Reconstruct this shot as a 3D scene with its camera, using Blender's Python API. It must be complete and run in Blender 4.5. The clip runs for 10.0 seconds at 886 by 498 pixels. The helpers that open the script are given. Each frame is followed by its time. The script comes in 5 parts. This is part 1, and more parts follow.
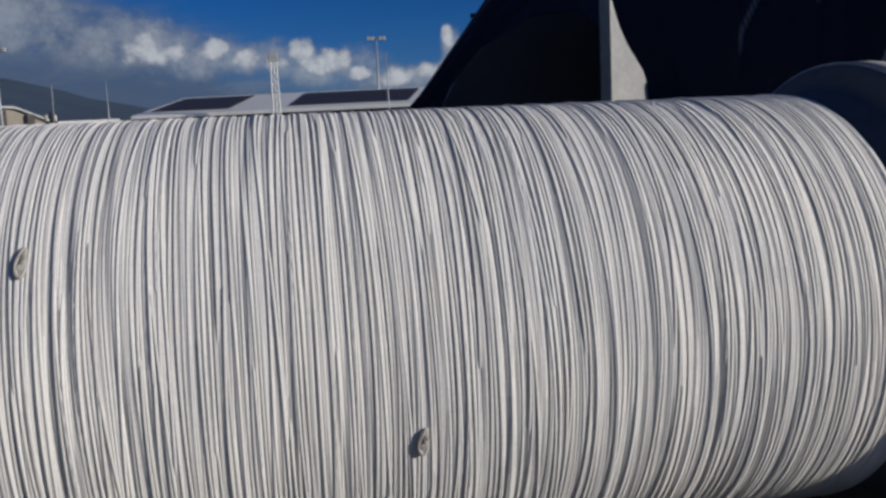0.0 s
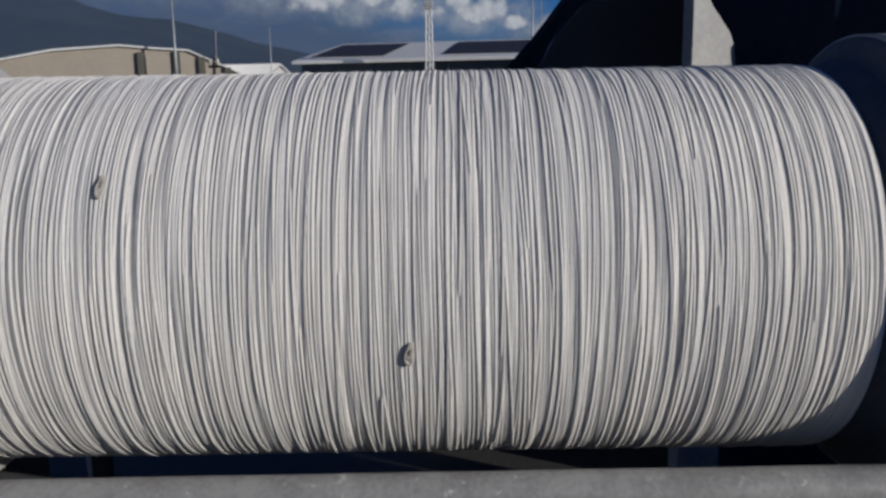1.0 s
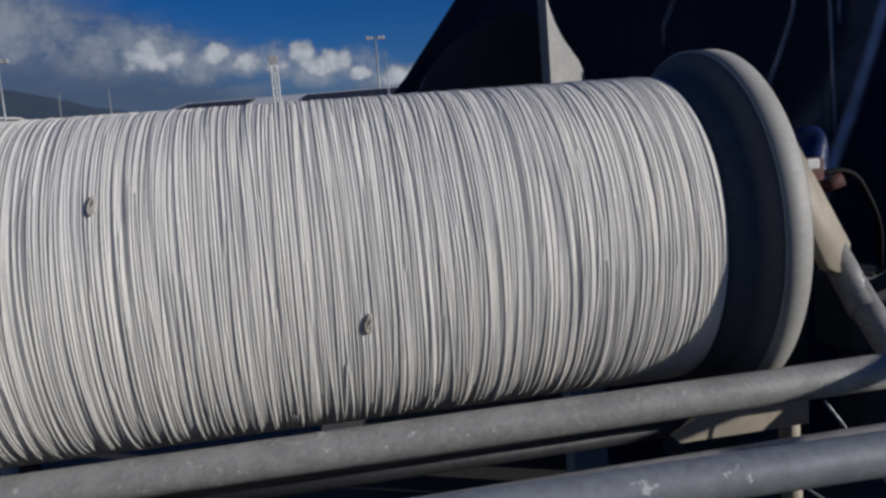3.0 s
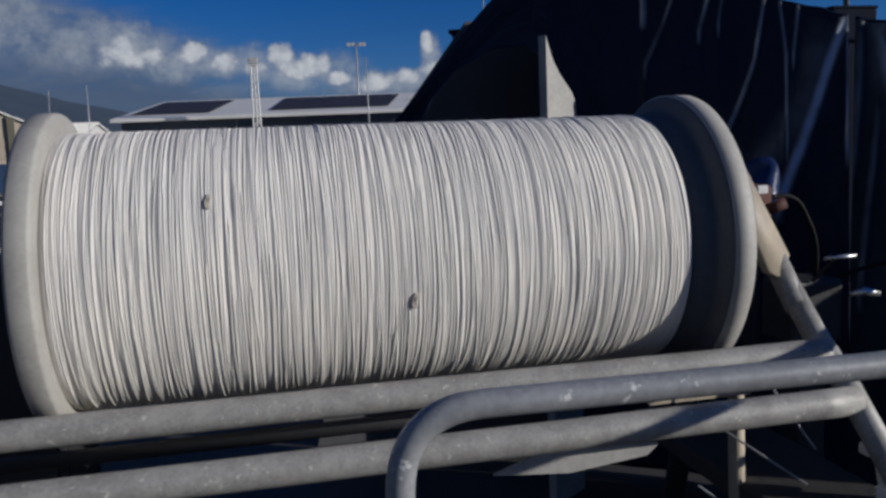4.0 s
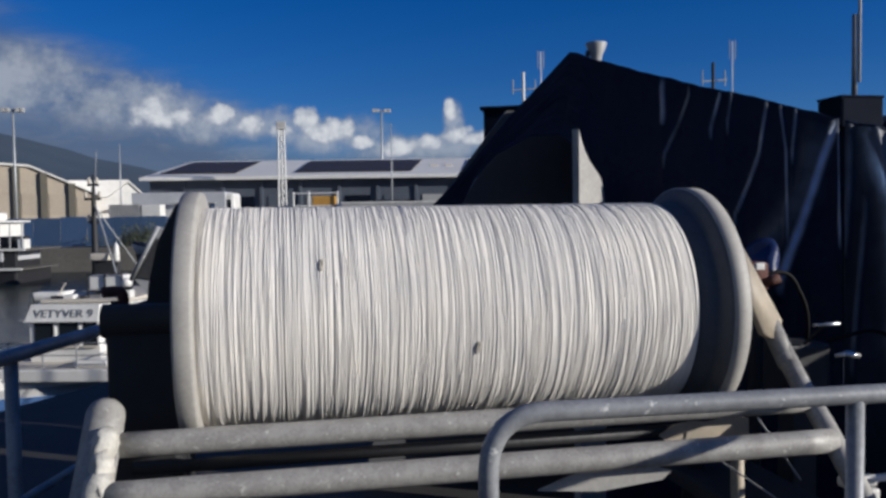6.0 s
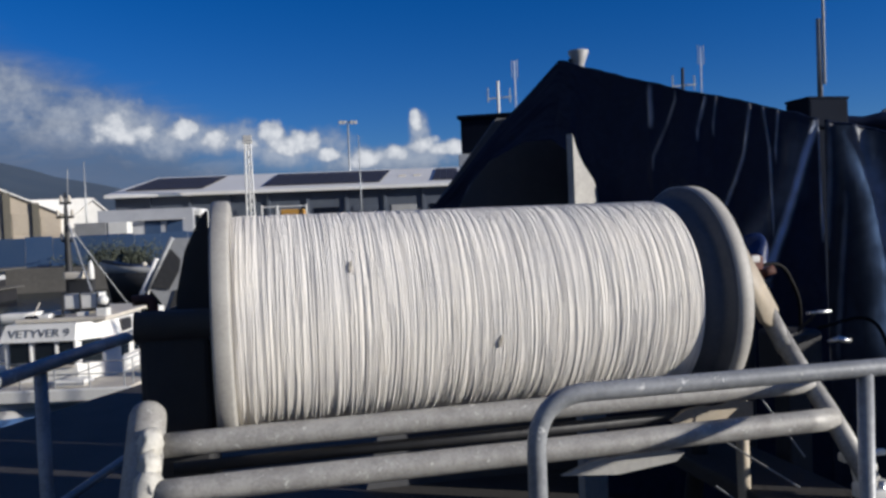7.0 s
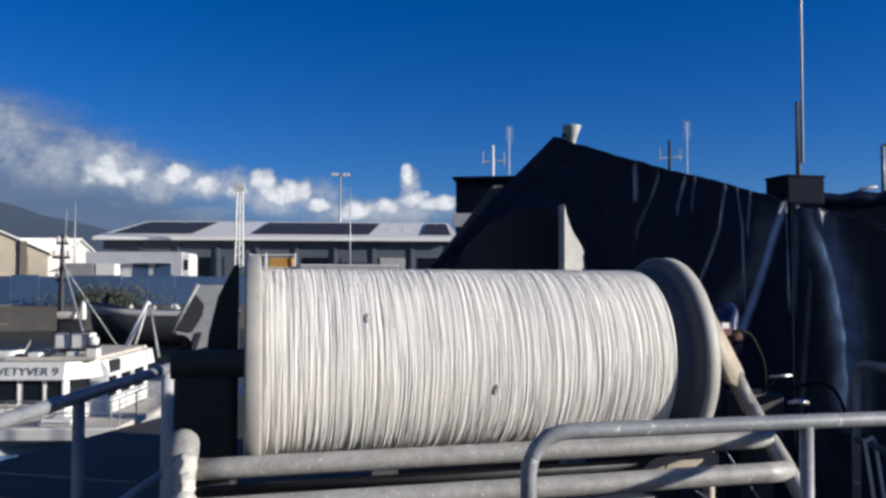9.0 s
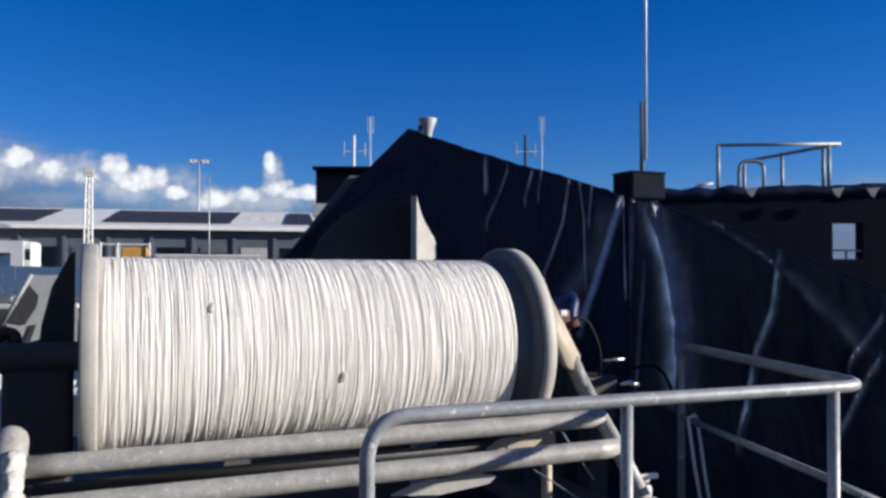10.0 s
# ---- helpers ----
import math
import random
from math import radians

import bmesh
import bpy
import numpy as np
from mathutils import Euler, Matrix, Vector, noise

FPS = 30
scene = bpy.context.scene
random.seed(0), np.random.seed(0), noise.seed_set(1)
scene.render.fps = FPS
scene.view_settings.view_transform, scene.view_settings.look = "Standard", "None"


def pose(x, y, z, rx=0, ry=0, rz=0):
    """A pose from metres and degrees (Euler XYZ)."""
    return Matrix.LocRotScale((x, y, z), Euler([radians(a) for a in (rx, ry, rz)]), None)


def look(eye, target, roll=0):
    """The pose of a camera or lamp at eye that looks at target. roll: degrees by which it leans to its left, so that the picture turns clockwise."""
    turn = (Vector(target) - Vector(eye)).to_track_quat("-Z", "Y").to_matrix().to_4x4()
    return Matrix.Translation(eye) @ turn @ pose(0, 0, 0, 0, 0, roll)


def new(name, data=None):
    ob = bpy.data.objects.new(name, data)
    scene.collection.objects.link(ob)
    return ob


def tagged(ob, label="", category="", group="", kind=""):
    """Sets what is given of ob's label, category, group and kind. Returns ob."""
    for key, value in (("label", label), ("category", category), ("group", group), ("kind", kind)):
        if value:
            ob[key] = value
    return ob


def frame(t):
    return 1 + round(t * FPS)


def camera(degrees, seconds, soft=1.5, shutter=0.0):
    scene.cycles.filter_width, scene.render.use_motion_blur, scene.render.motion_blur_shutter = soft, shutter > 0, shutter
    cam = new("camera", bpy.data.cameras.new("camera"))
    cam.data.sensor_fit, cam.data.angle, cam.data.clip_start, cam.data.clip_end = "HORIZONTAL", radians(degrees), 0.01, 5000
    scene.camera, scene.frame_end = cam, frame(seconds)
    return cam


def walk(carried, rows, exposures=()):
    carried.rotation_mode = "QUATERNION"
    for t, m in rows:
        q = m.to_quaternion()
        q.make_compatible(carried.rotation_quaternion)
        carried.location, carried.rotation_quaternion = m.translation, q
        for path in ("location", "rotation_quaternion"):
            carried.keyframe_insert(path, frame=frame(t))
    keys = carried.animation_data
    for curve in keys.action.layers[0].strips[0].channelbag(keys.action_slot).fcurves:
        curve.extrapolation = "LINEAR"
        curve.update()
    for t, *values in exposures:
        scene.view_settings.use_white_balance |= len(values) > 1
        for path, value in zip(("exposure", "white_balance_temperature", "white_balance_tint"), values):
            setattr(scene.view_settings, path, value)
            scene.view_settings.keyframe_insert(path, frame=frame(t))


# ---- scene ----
cam = camera(56.49, 10.0, soft=2.9)
PATH = [
    (0, pose(-0.082, -1.231, 1.506, 82.734, 2.704, -10.348)),
    (0.5, pose(-0.013, -1.342, 1.518, 80.677, 2.734, -6.767)),
    (1, pose(0.102, -1.421, 1.511, 79.737, 0.932, 0.015)),
    (1.5, pose(0.145, -1.494, 1.510, 80.286, 3.720, -0.618)),
    (2, pose(0.119, -1.517, 1.495, 78.865, 5.504, -6.661)),
    (2.5, pose(0.034, -1.529, 1.457, 81.138, 6.893, -7.778)),
    (3, pose(-0.047, -1.693, 1.457, 82.554, 4.559, -10.139)),
    (4.5, pose(-0.338, -2.255, 1.513, 83.551, 1.789, -11.358)),
    (5, pose(-0.388, -2.409, 1.530, 85.090, 0.661, -9.342)),
    (5.5, pose(-0.395, -2.507, 1.538, 86.895, 0.440, -9.425)),
    (7, pose(-0.637, -2.640, 1.512, 88.224, 2.304, -12.597)),
    (7.5, pose(-0.643, -2.749, 1.521, 89.713, -0.025, -9.501)),
    (8, pose(-0.655, -2.853, 1.530, 89.559, -0.695, -8.275)),
    (8.5, pose(-0.717, -2.920, 1.533, 91.540, -0.154, -11.714)),
    (9, pose(-0.777, -2.959, 1.527, 92.047, -0.121, -13.504)),
    (9.5, pose(-0.774, -2.997, 1.526, 91.496, -0.268, -18.054)),
    (10, pose(-0.734, -3.022, 1.524, 91.408, -0.117, -22.884)),
]
walk(cam, PATH, exposures=[(0.0, -0.50, 6050, 10), (1.0, -0.58, 6050, 10), (3.0, -0.59, 6000, 10), (4.5, -0.27, 6130, 10), (5.5, -0.07, 6170, 10), (7.5, 0.25, 6270, 10), (8.5, 0.38, 6270, 10), (9.5, 0.47, 6340, 10), (10.0, 0.62, 6350, 10)])

# ---- world and sun ----
SUN = Vector((0.85, -0.455, 0.255)).normalized()
CLOUDS = [  # azimuth, elevation, half width, half height in degrees
    (-8.9, 6.9, 1.4, 1.0), (-6.8, 6.8, 0.8, 0.5), (-4.7, 6.8, 1.0, 0.7), (-2.4, 6.2, 1.0, 0.6), (1.0, 6.4, 1.1, 0.95),
    (3.2, 6.0, 1.1, 0.8), (2.0, 5.6, 1.6, 0.6), (5.1, 4.9, 0.9, 0.4), (7.6, 4.6, 1.1, 0.6), (9.5, 4.9, 0.9, 0.6),
    (11.1, 7.4, 0.5, 0.75), (11.7, 5.3, 1.3, 0.7), (13.4, 5.2, 1.4, 0.6), (-0.6, 5.7, 1.0, 0.5)]
HAZY = [(-10.2, 7.3, 4.6, 1.5), (-4.0, 6.3, 5.0, 1.2), (2.2, 5.5, 4.0, 1.3), (9.0, 4.4, 5.0, 1.0), (-17.0, 8.5, 5.0, 2.0), (11.3, 6.4, 0.8, 1.2)]


def math_node(nt, op, a, b=None, c=None):
    n = nt.nodes.new("ShaderNodeMath")
    n.operation = op
    for i, v in enumerate((a, b, c)):
        if v is None:
            continue
        if isinstance(v, (int, float)):
            n.inputs[i].default_value = v
        else:
            nt.links.new(v, n.inputs[i])
    return n.outputs[0]


def mix_node(nt, fac, a, b, blend="MIX"):
    n = nt.nodes.new("ShaderNodeMix")
    n.data_type, n.blend_type = "RGBA", blend
    for i, v in ((0, fac), (6, a), (7, b)):
        if isinstance(v, (int, float)):
            n.inputs[i].default_value = v
        elif isinstance(v, tuple):
            n.inputs[i].default_value = (*v, 1)
        else:
            nt.links.new(v, n.inputs[i])
    return n.outputs[2]


def noise_node(nt, vec, scale, detail=4.0, rough=0.55, distort=0.0):
    n = nt.nodes.new("ShaderNodeTexNoise")
    n.inputs["Scale"].default_value = scale
    n.inputs["Detail"].default_value = detail
    n.inputs["Roughness"].default_value = rough
    n.inputs["Distortion"].default_value = distort
    nt.links.new(vec, n.inputs["Vector"])
    return n.outputs[0]


def ramp_node(nt, v, lo, hi):
    n = nt.nodes.new("ShaderNodeMapRange")
    n.interpolation_type = "SMOOTHSTEP"
    nt.links.new(v, n.inputs[0])
    n.inputs[1].default_value, n.inputs[2].default_value = lo, hi
    return n.outputs[0]


def make_world():
    w = bpy.data.worlds.new("sky")
    scene.world = w
    w.use_nodes = True
    nt = w.node_tree
    nt.nodes.clear()
    out = nt.nodes.new("ShaderNodeOutputWorld")
    bg = nt.nodes.new("ShaderNodeBackground")
    sky = nt.nodes.new("ShaderNodeTexSky")
    sky.sky_type, sky.sun_disc = "NISHITA", False
    sky.sun_elevation = math.asin(SUN.z)
    sky.sun_rotation = math.atan2(SUN.x, SUN.y)
    sky.air_density, sky.dust_density, sky.ozone_density = 0.9, 0.02, 3.5
    co = nt.nodes.new("ShaderNodeTexCoord").outputs["Generated"]
    sep = nt.nodes.new("ShaderNodeSeparateXYZ")
    nt.links.new(co, sep.inputs[0])
    az = math_node(nt, "MULTIPLY", math_node(nt, "ARCTAN2", sep.outputs[0], sep.outputs[1]), 57.2958)
    el = math_node(nt, "MULTIPLY", math_node(nt, "ARCSINE", sep.outputs[2]), 57.2958)
    warp = nt.nodes.new("ShaderNodeTexNoise")
    warp.inputs["Scale"].default_value, warp.inputs["Detail"].default_value = 16.0, 3.0
    nt.links.new(co, warp.inputs["Vector"])
    wsep = nt.nodes.new("ShaderNodeSeparateColor")
    nt.links.new(warp.outputs[1], wsep.inputs[0])
    waz = math_node(nt, "ADD", az, math_node(nt, "MULTIPLY", math_node(nt, "SUBTRACT", wsep.outputs[0], 0.5), 1.6))
    wel = math_node(nt, "ADD", el, math_node(nt, "MULTIPLY", math_node(nt, "SUBTRACT", wsep.outputs[1], 0.5), 1.2))
    big = noise_node(nt, co, 26.0, 6.0, 0.6)
    wob = math_node(nt, "MULTIPLY", math_node(nt, "SUBTRACT", big, 0.5), 2.0)
    fine = noise_node(nt, co, 60.0, 5.0, 0.6)
    wob2 = math_node(nt, "MULTIPLY", math_node(nt, "SUBTRACT", fine, 0.5), 1.6)
    cell = nt.nodes.new("ShaderNodeTexVoronoi")
    cell.feature = "SMOOTH_F1"
    cell.inputs["Scale"].default_value, cell.inputs["Smoothness"].default_value = 40.0, 0.6
    cell.inputs["Detail"].default_value = 1.5
    nt.links.new(co, cell.inputs["Vector"])
    billow = math_node(nt, "MULTIPLY", math_node(nt, "SUBTRACT", 0.50, cell.outputs[0]), 1.2)

    def heap(shapes):
        total = None
        for a, e, w_, h in shapes:
            da = math_node(nt, "DIVIDE", math_node(nt, "SUBTRACT", waz, a), w_ * 1.1)
            de = math_node(nt, "DIVIDE", math_node(nt, "SUBTRACT", wel, e), h * 1.1)
            d = math_node(nt, "ADD", math_node(nt, "MULTIPLY", da, da), math_node(nt, "MULTIPLY", de, de))
            puff = math_node(nt, "SUBTRACT", 1.0, d)
            total = puff if total is None else math_node(nt, "SMOOTH_MAX", total, puff, 0.5)
        return total

    total = math_node(nt, "ADD", math_node(nt, "ADD", heap(CLOUDS), billow), wob2)
    puffs = math_node(nt, "MULTIPLY", ramp_node(nt, total, -0.55, 0.35), 0.97)
    soft_heap = math_node(nt, "ADD", math_node(nt, "ADD", heap(HAZY), math_node(nt, "MULTIPLY", wob, 1.3)), wob2)
    hazy = math_node(nt, "MULTIPLY", ramp_node(nt, soft_heap, -0.5, 1.1), 0.8)
    col = sky.outputs[0]
    hs = nt.nodes.new("ShaderNodeHueSaturation")
    hs.inputs["Saturation"].default_value, hs.inputs["Value"].default_value = 1.35, 0.92
    nt.links.new(col, hs.inputs["Color"])
    col = mix_node(nt, 1.0, hs.outputs[0], (0.70, 0.86, 1.35), "MULTIPLY")
    # layer of grey cloud that thickens towards the mountain, and a low bank all round
    flat = nt.nodes.new("ShaderNodeVectorMath")
    flat.operation = "MULTIPLY"
    nt.links.new(co, flat.inputs[0])
    flat.inputs[1].default_value = (1.0, 1.0, 3.2)
    wide = noise_node(nt, flat.outputs[0], 6.0, 6.0, 0.6, 0.5)
    streak = noise_node(nt, flat.outputs[0], 14.0, 6.0, 0.62, 0.8)
    lift = math_node(nt, "MULTIPLY", math_node(nt, "SUBTRACT", wide, 0.5), 7.0)
    edge = math_node(nt, "ADD", math_node(nt, "MAXIMUM", math_node(nt, "MULTIPLY_ADD", az, -0.44, 5.4), 4.5), lift)
    under = ramp_node(nt, math_node(nt, "SUBTRACT", edge, el), -2.0, 3.5)
    veil = math_node(nt, "MULTIPLY", under, math_node(nt, "MULTIPLY_ADD", ramp_node(nt, streak, 0.3, 0.65), 0.25, 0.75))
    tone = mix_node(nt, ramp_node(nt, math_node(nt, "ADD", math_node(nt, "MULTIPLY", wide, 0.5), math_node(nt, "MULTIPLY", streak, 0.5)), 0.38, 0.66), (1.4, 1.9, 2.9), (3.5, 4.0, 5.1))
    col = mix_node(nt, math_node(nt, "MULTIPLY", veil, 0.9), col, tone)
    bank = ramp_node(nt, math_node(nt, "ADD", math_node(nt, "SUBTRACT", math_node(nt, "MAXIMUM", math_node(nt, "MULTIPLY_ADD", az, -0.17, 3.4), 3.7), el), wob), -1.1, 1.5)
    pale = mix_node(nt, ramp_node(nt, soft_heap, -0.3, 1.4), (3.0, 3.6, 4.7), (6.2, 6.7, 7.6))
    col = mix_node(nt, hazy, col, pale)
    shade = mix_node(nt, ramp_node(nt, math_node(nt, "ADD", total, wob2), -0.6, 1.1), (4.2, 4.8, 6.0), (11.0, 11.1, 11.3))
    col = mix_node(nt, puffs, col, shade)
    col = mix_node(nt, math_node(nt, "MULTIPLY", bank, 0.8), col, (1.55, 2.2, 3.55))
    nt.links.new(col, bg.inputs[0])
    bg.inputs[1].default_value = 0.060
    nt.links.new(bg.outputs[0], out.inputs[0])


make_world()
sun_data = bpy.data.lights.new("sun", "SUN")
sun_data.energy, sun_data.angle, sun_data.color = 5.0, radians(0.53), (1.0, 0.93, 0.83)
sun_lamp = new("sun", sun_data)
sun_lamp.matrix_world = look(SUN * 50, (0, 0, 0))


# ---- materials ----
def material(name, base, second=None, rough=0.6, metal=0.0, scale=6.0, fine=60.0, amount=0.5, bump=0.15, stain=None, stain_at=0.62, stain_w=0.04,
             island=0.0, spread=0.02, coords="Object", thing=0.0, spec=0.5):
    m = bpy.data.materials.new(name)
    m.use_nodes = True
    nt = m.node_tree
    bs = nt.nodes["Principled BSDF"]
    co = nt.nodes.new("ShaderNodeTexCoord").outputs[coords]
    n1 = noise_node(nt, co, scale, 5.0, 0.6)
    n2 = noise_node(nt, co, fine, 4.0, 0.6)
    second = second or tuple(c * 0.7 for c in base)
    both = math_node(nt, "ADD", math_node(nt, "MULTIPLY", n1, 0.6), math_node(nt, "MULTIPLY", n2, 0.4))
    col = mix_node(nt, math_node(nt, "MULTIPLY", ramp_node(nt, both, 0.38, 0.64), amount), base, second)
    if stain:
        mask = ramp_node(nt, noise_node(nt, co, scale * 3.1, 6.0, 0.7), stain_at, stain_at + stain_w)
        col = mix_node(nt, mask, col, stain)
    if island or thing:
        g = nt.nodes.new("ShaderNodeNewGeometry").outputs["Random Per Island"] if island else nt.nodes.new("ShaderNodeObjectInfo").outputs["Random"]
        k = math_node(nt, "MULTIPLY_ADD", g, island + thing, 1.0 - (island + thing) * 0.6)
        mul = nt.nodes.new("ShaderNodeVectorMath")
        mul.operation = "SCALE"
        nt.links.new(col, mul.inputs[0])
        nt.links.new(k, mul.inputs["Scale"])
        col = mul.outputs[0]
    nt.links.new(col, bs.inputs["Base Color"])
    bs.inputs["Metallic"].default_value = metal
    bs.inputs["Specular IOR Level"].default_value = spec
    nt.links.new(math_node(nt, "MULTIPLY_ADD", n2, 0.3, rough - 0.15), bs.inputs["Roughness"])
    if bump:
        b = nt.nodes.new("ShaderNodeBump")
        b.inputs["Strength"].default_value, b.inputs["Distance"].default_value = bump, spread
        nt.links.new(both, b.inputs["Height"])
        nt.links.new(b.outputs[0], bs.inputs["Normal"])
    return m


LINE = material("braided_line", (0.79, 0.75, 0.68), (0.65, 0.63, 0.60), 0.9, 0, 4, 200, 0.8, 0.12, island=0.22, spread=0.001, spec=0.2)
CORE = material("line_under", (0.66, 0.63, 0.59), (0.55, 0.53, 0.49), 0.9, 0, 9, 200, 0.8, 0.4, spread=0.004)
KNOT = material("brown_knot", (0.50, 0.46, 0.40), (0.36, 0.33, 0.28), 0.9, 0, 40, 200, 0.8, 0.2, spread=0.002)
PIPE = material("weathered_pipe", (0.36, 0.35, 0.325), (0.23, 0.22, 0.205), 0.55, 0.1, 15, 110, 0.9, 0.4, (0.60, 0.59, 0.55), 0.61, 0.07, spread=0.004)
RAILM = material("grey_rail_paint", (0.32, 0.33, 0.34), (0.18, 0.19, 0.20), 0.5, 0.15, 9, 80, 0.8, 0.25, (0.62, 0.62, 0.60), 0.62, spread=0.003)
FLANGE = material("flange_metal", (0.092, 0.096, 0.106), (0.066, 0.069, 0.078), 0.75, 0.0, 5, 60, 0.7, 0.2, (0.12, 0.118, 0.11), 0.66, spread=0.004)
RIM = material("worn_rim", (0.40, 0.385, 0.35), (0.30, 0.285, 0.26), 0.62, 0.0, 8, 90, 0.7, 0.2, (0.58, 0.50, 0.38), 0.66, spread=0.003)
TAN = material("primer_plate", (0.47, 0.40, 0.30), (0.33, 0.29, 0.23), 0.6, 0.0, 9, 60, 0.7, 0.2, (0.34, 0.2, 0.1), 0.66, spread=0.003)
WELD = material("sealant", (0.60, 0.58, 0.52), (0.38, 0.36, 0.31), 0.7, 0, 14, 90, 0.8, 0.6, spread=0.01)
DARK = material("black_machine", (0.024, 0.025, 0.028), (0.034, 0.034, 0.036), 0.6, 0.1, 8, 60, 0.8, 0.2, (0.06, 0.045, 0.03), 0.66)
RUST = material("rusty_pipe", (0.11, 0.030, 0.020), (0.035, 0.02, 0.016), 0.75, 0, 14, 80, 0.8, 0.4)
TARP = material("navy_tarpaulin", (0.0075, 0.0125, 0.033), (0.0125, 0.021, 0.052), 0.40, 0, 1.5, 30, 0.8, 0.22, (0.026, 0.030, 0.045), 0.60, 0.2, spread=0.02, spec=0.15)
# paler copy of the tarpaulin: sky sheen is put into its soft pale patches
TARP_SLACK = material("slack_tarpaulin", (0.009, 0.015, 0.032), (0.018, 0.027, 0.048), 0.45, 0, 1.1, 22, 0.9, 0.15, (0.05, 0.058, 0.075), 0.58, 0.25, spread=0.02, spec=0.3)


def let_light_through(m, tint, streaks, worn, least, glint_pale):
    """Random thin streaks of a sheet pass some of the light behind it; the glints of its folds are painted, by more of
    that (worn) and a paler base colour.
    """
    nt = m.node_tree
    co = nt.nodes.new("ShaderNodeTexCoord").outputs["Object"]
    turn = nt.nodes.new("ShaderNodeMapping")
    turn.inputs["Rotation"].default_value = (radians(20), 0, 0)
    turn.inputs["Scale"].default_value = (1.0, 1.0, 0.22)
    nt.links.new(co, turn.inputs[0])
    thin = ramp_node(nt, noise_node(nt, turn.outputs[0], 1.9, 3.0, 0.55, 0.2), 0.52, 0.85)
    # mask of the painted fold glints, stored on the sheet's vertices
    fold_glint = nt.nodes.new("ShaderNodeAttribute")
    fold_glint.attribute_name = "fold_glint"
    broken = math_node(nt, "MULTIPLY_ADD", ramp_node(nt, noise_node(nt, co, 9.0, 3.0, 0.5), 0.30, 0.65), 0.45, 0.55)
    share = math_node(nt, "ADD", math_node(nt, "MULTIPLY_ADD", thin, streaks, least), math_node(nt, "MULTIPLY", math_node(nt, "MULTIPLY", fold_glint.outputs["Fac"], broken), worn))
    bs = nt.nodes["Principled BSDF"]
    # the folds' glint is put into the base colour as a pale tone
    glint_tone = math_node(nt, "MULTIPLY", math_node(nt, "MULTIPLY", fold_glint.outputs["Fac"], broken), glint_pale)
    nt.links.new(mix_node(nt, glint_tone, bs.inputs["Base Color"].links[0].from_socket, (0.46, 0.48, 0.52)), bs.inputs["Base Color"])
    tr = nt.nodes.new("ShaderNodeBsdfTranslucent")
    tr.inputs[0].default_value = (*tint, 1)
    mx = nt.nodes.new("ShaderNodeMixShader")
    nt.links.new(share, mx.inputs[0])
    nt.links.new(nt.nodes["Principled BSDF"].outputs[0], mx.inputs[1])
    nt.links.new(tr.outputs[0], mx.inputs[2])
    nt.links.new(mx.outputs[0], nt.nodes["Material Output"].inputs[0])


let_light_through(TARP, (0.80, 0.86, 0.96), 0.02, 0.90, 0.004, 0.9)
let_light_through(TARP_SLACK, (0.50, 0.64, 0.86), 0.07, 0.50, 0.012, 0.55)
BLUE = material("blue_sheen", (0.010, 0.028, 0.11), (0.006, 0.014, 0.06), 0.4, 0, 5, 40, 0.7, 0.3)
PLATE = material("grey_plate", (0.40, 0.39, 0.36), (0.28, 0.27, 0.26), 0.6, 0.05, 5, 50, 0.8, 0.2, (0.5, 0.48, 0.42), 0.68)
CHUTE = material("brushed_chute", (0.36, 0.37, 0.38), (0.26, 0.27, 0.28), 0.5, 0.3, 4, 40, 0.7, 0.1)
DECK = material("deck_paint", (0.050, 0.047, 0.045), (0.068, 0.064, 0.060), 0.75, 0, 2.5, 40, 0.8, 0.3, (0.09, 0.085, 0.08), 0.70, spec=0.25)
HULL = material("navy_hull", (0.020, 0.020, 0.024), (0.030, 0.030, 0.032), 0.5, 0, 1.2, 20, 0.8, 0.15, spec=0.3)
# near-black blue base: the deckhouse's shade is put into its colour
HOUSE = material("dark_deckhouse", (0.0045, 0.0075, 0.016), (0.008, 0.012, 0.023), 0.75, 0, 1.5, 25, 0.8, 0.2, spec=0.05)
WHITE = material("white_gelcoat", (0.78, 0.77, 0.73), (0.62, 0.61, 0.56), 0.4, 0, 1.5, 25, 0.6, 0.05, (0.5, 0.42, 0.32), 0.72)
CREAM = material("cream_deck", (0.60, 0.55, 0.46), (0.46, 0.42, 0.36), 0.7, 0, 2.0, 30, 0.7, 0.1)
STEEL = material("bright_steel", (0.62, 0.63, 0.64), (0.45, 0.46, 0.47), 0.3, 0.8, 6, 50, 0.6, 0.05)
MASTM = material("galvanised_mast", (0.42, 0.44, 0.45), (0.3, 0.31, 0.32), 0.5, 0.4, 2, 20, 0.6, 0.0)
TOWER = material("white_lattice", (0.72, 0.72, 0.70), (0.55, 0.55, 0.53), 0.5, 0, 2, 20, 0.6, 0.0)
WATERM = material("harbour_water", (0.006, 0.014, 0.018), (0.010, 0.022, 0.026), 0.2, 0, 0.25, 1.1, 0.6, 0.6, spread=0.25, spec=0.09)
CONC = material("quay_concrete", (0.105, 0.10, 0.092), (0.07, 0.067, 0.062), 0.85, 0, 0.3, 4, 0.8, 0.3, (0.08, 0.07, 0.062), 0.66)
PONTOON = material("pontoon_concrete", (0.22, 0.22, 0.215), (0.15, 0.15, 0.15), 0.85, 0, 0.9, 12, 0.8, 0.3, (0.10, 0.10, 0.10), 0.64)
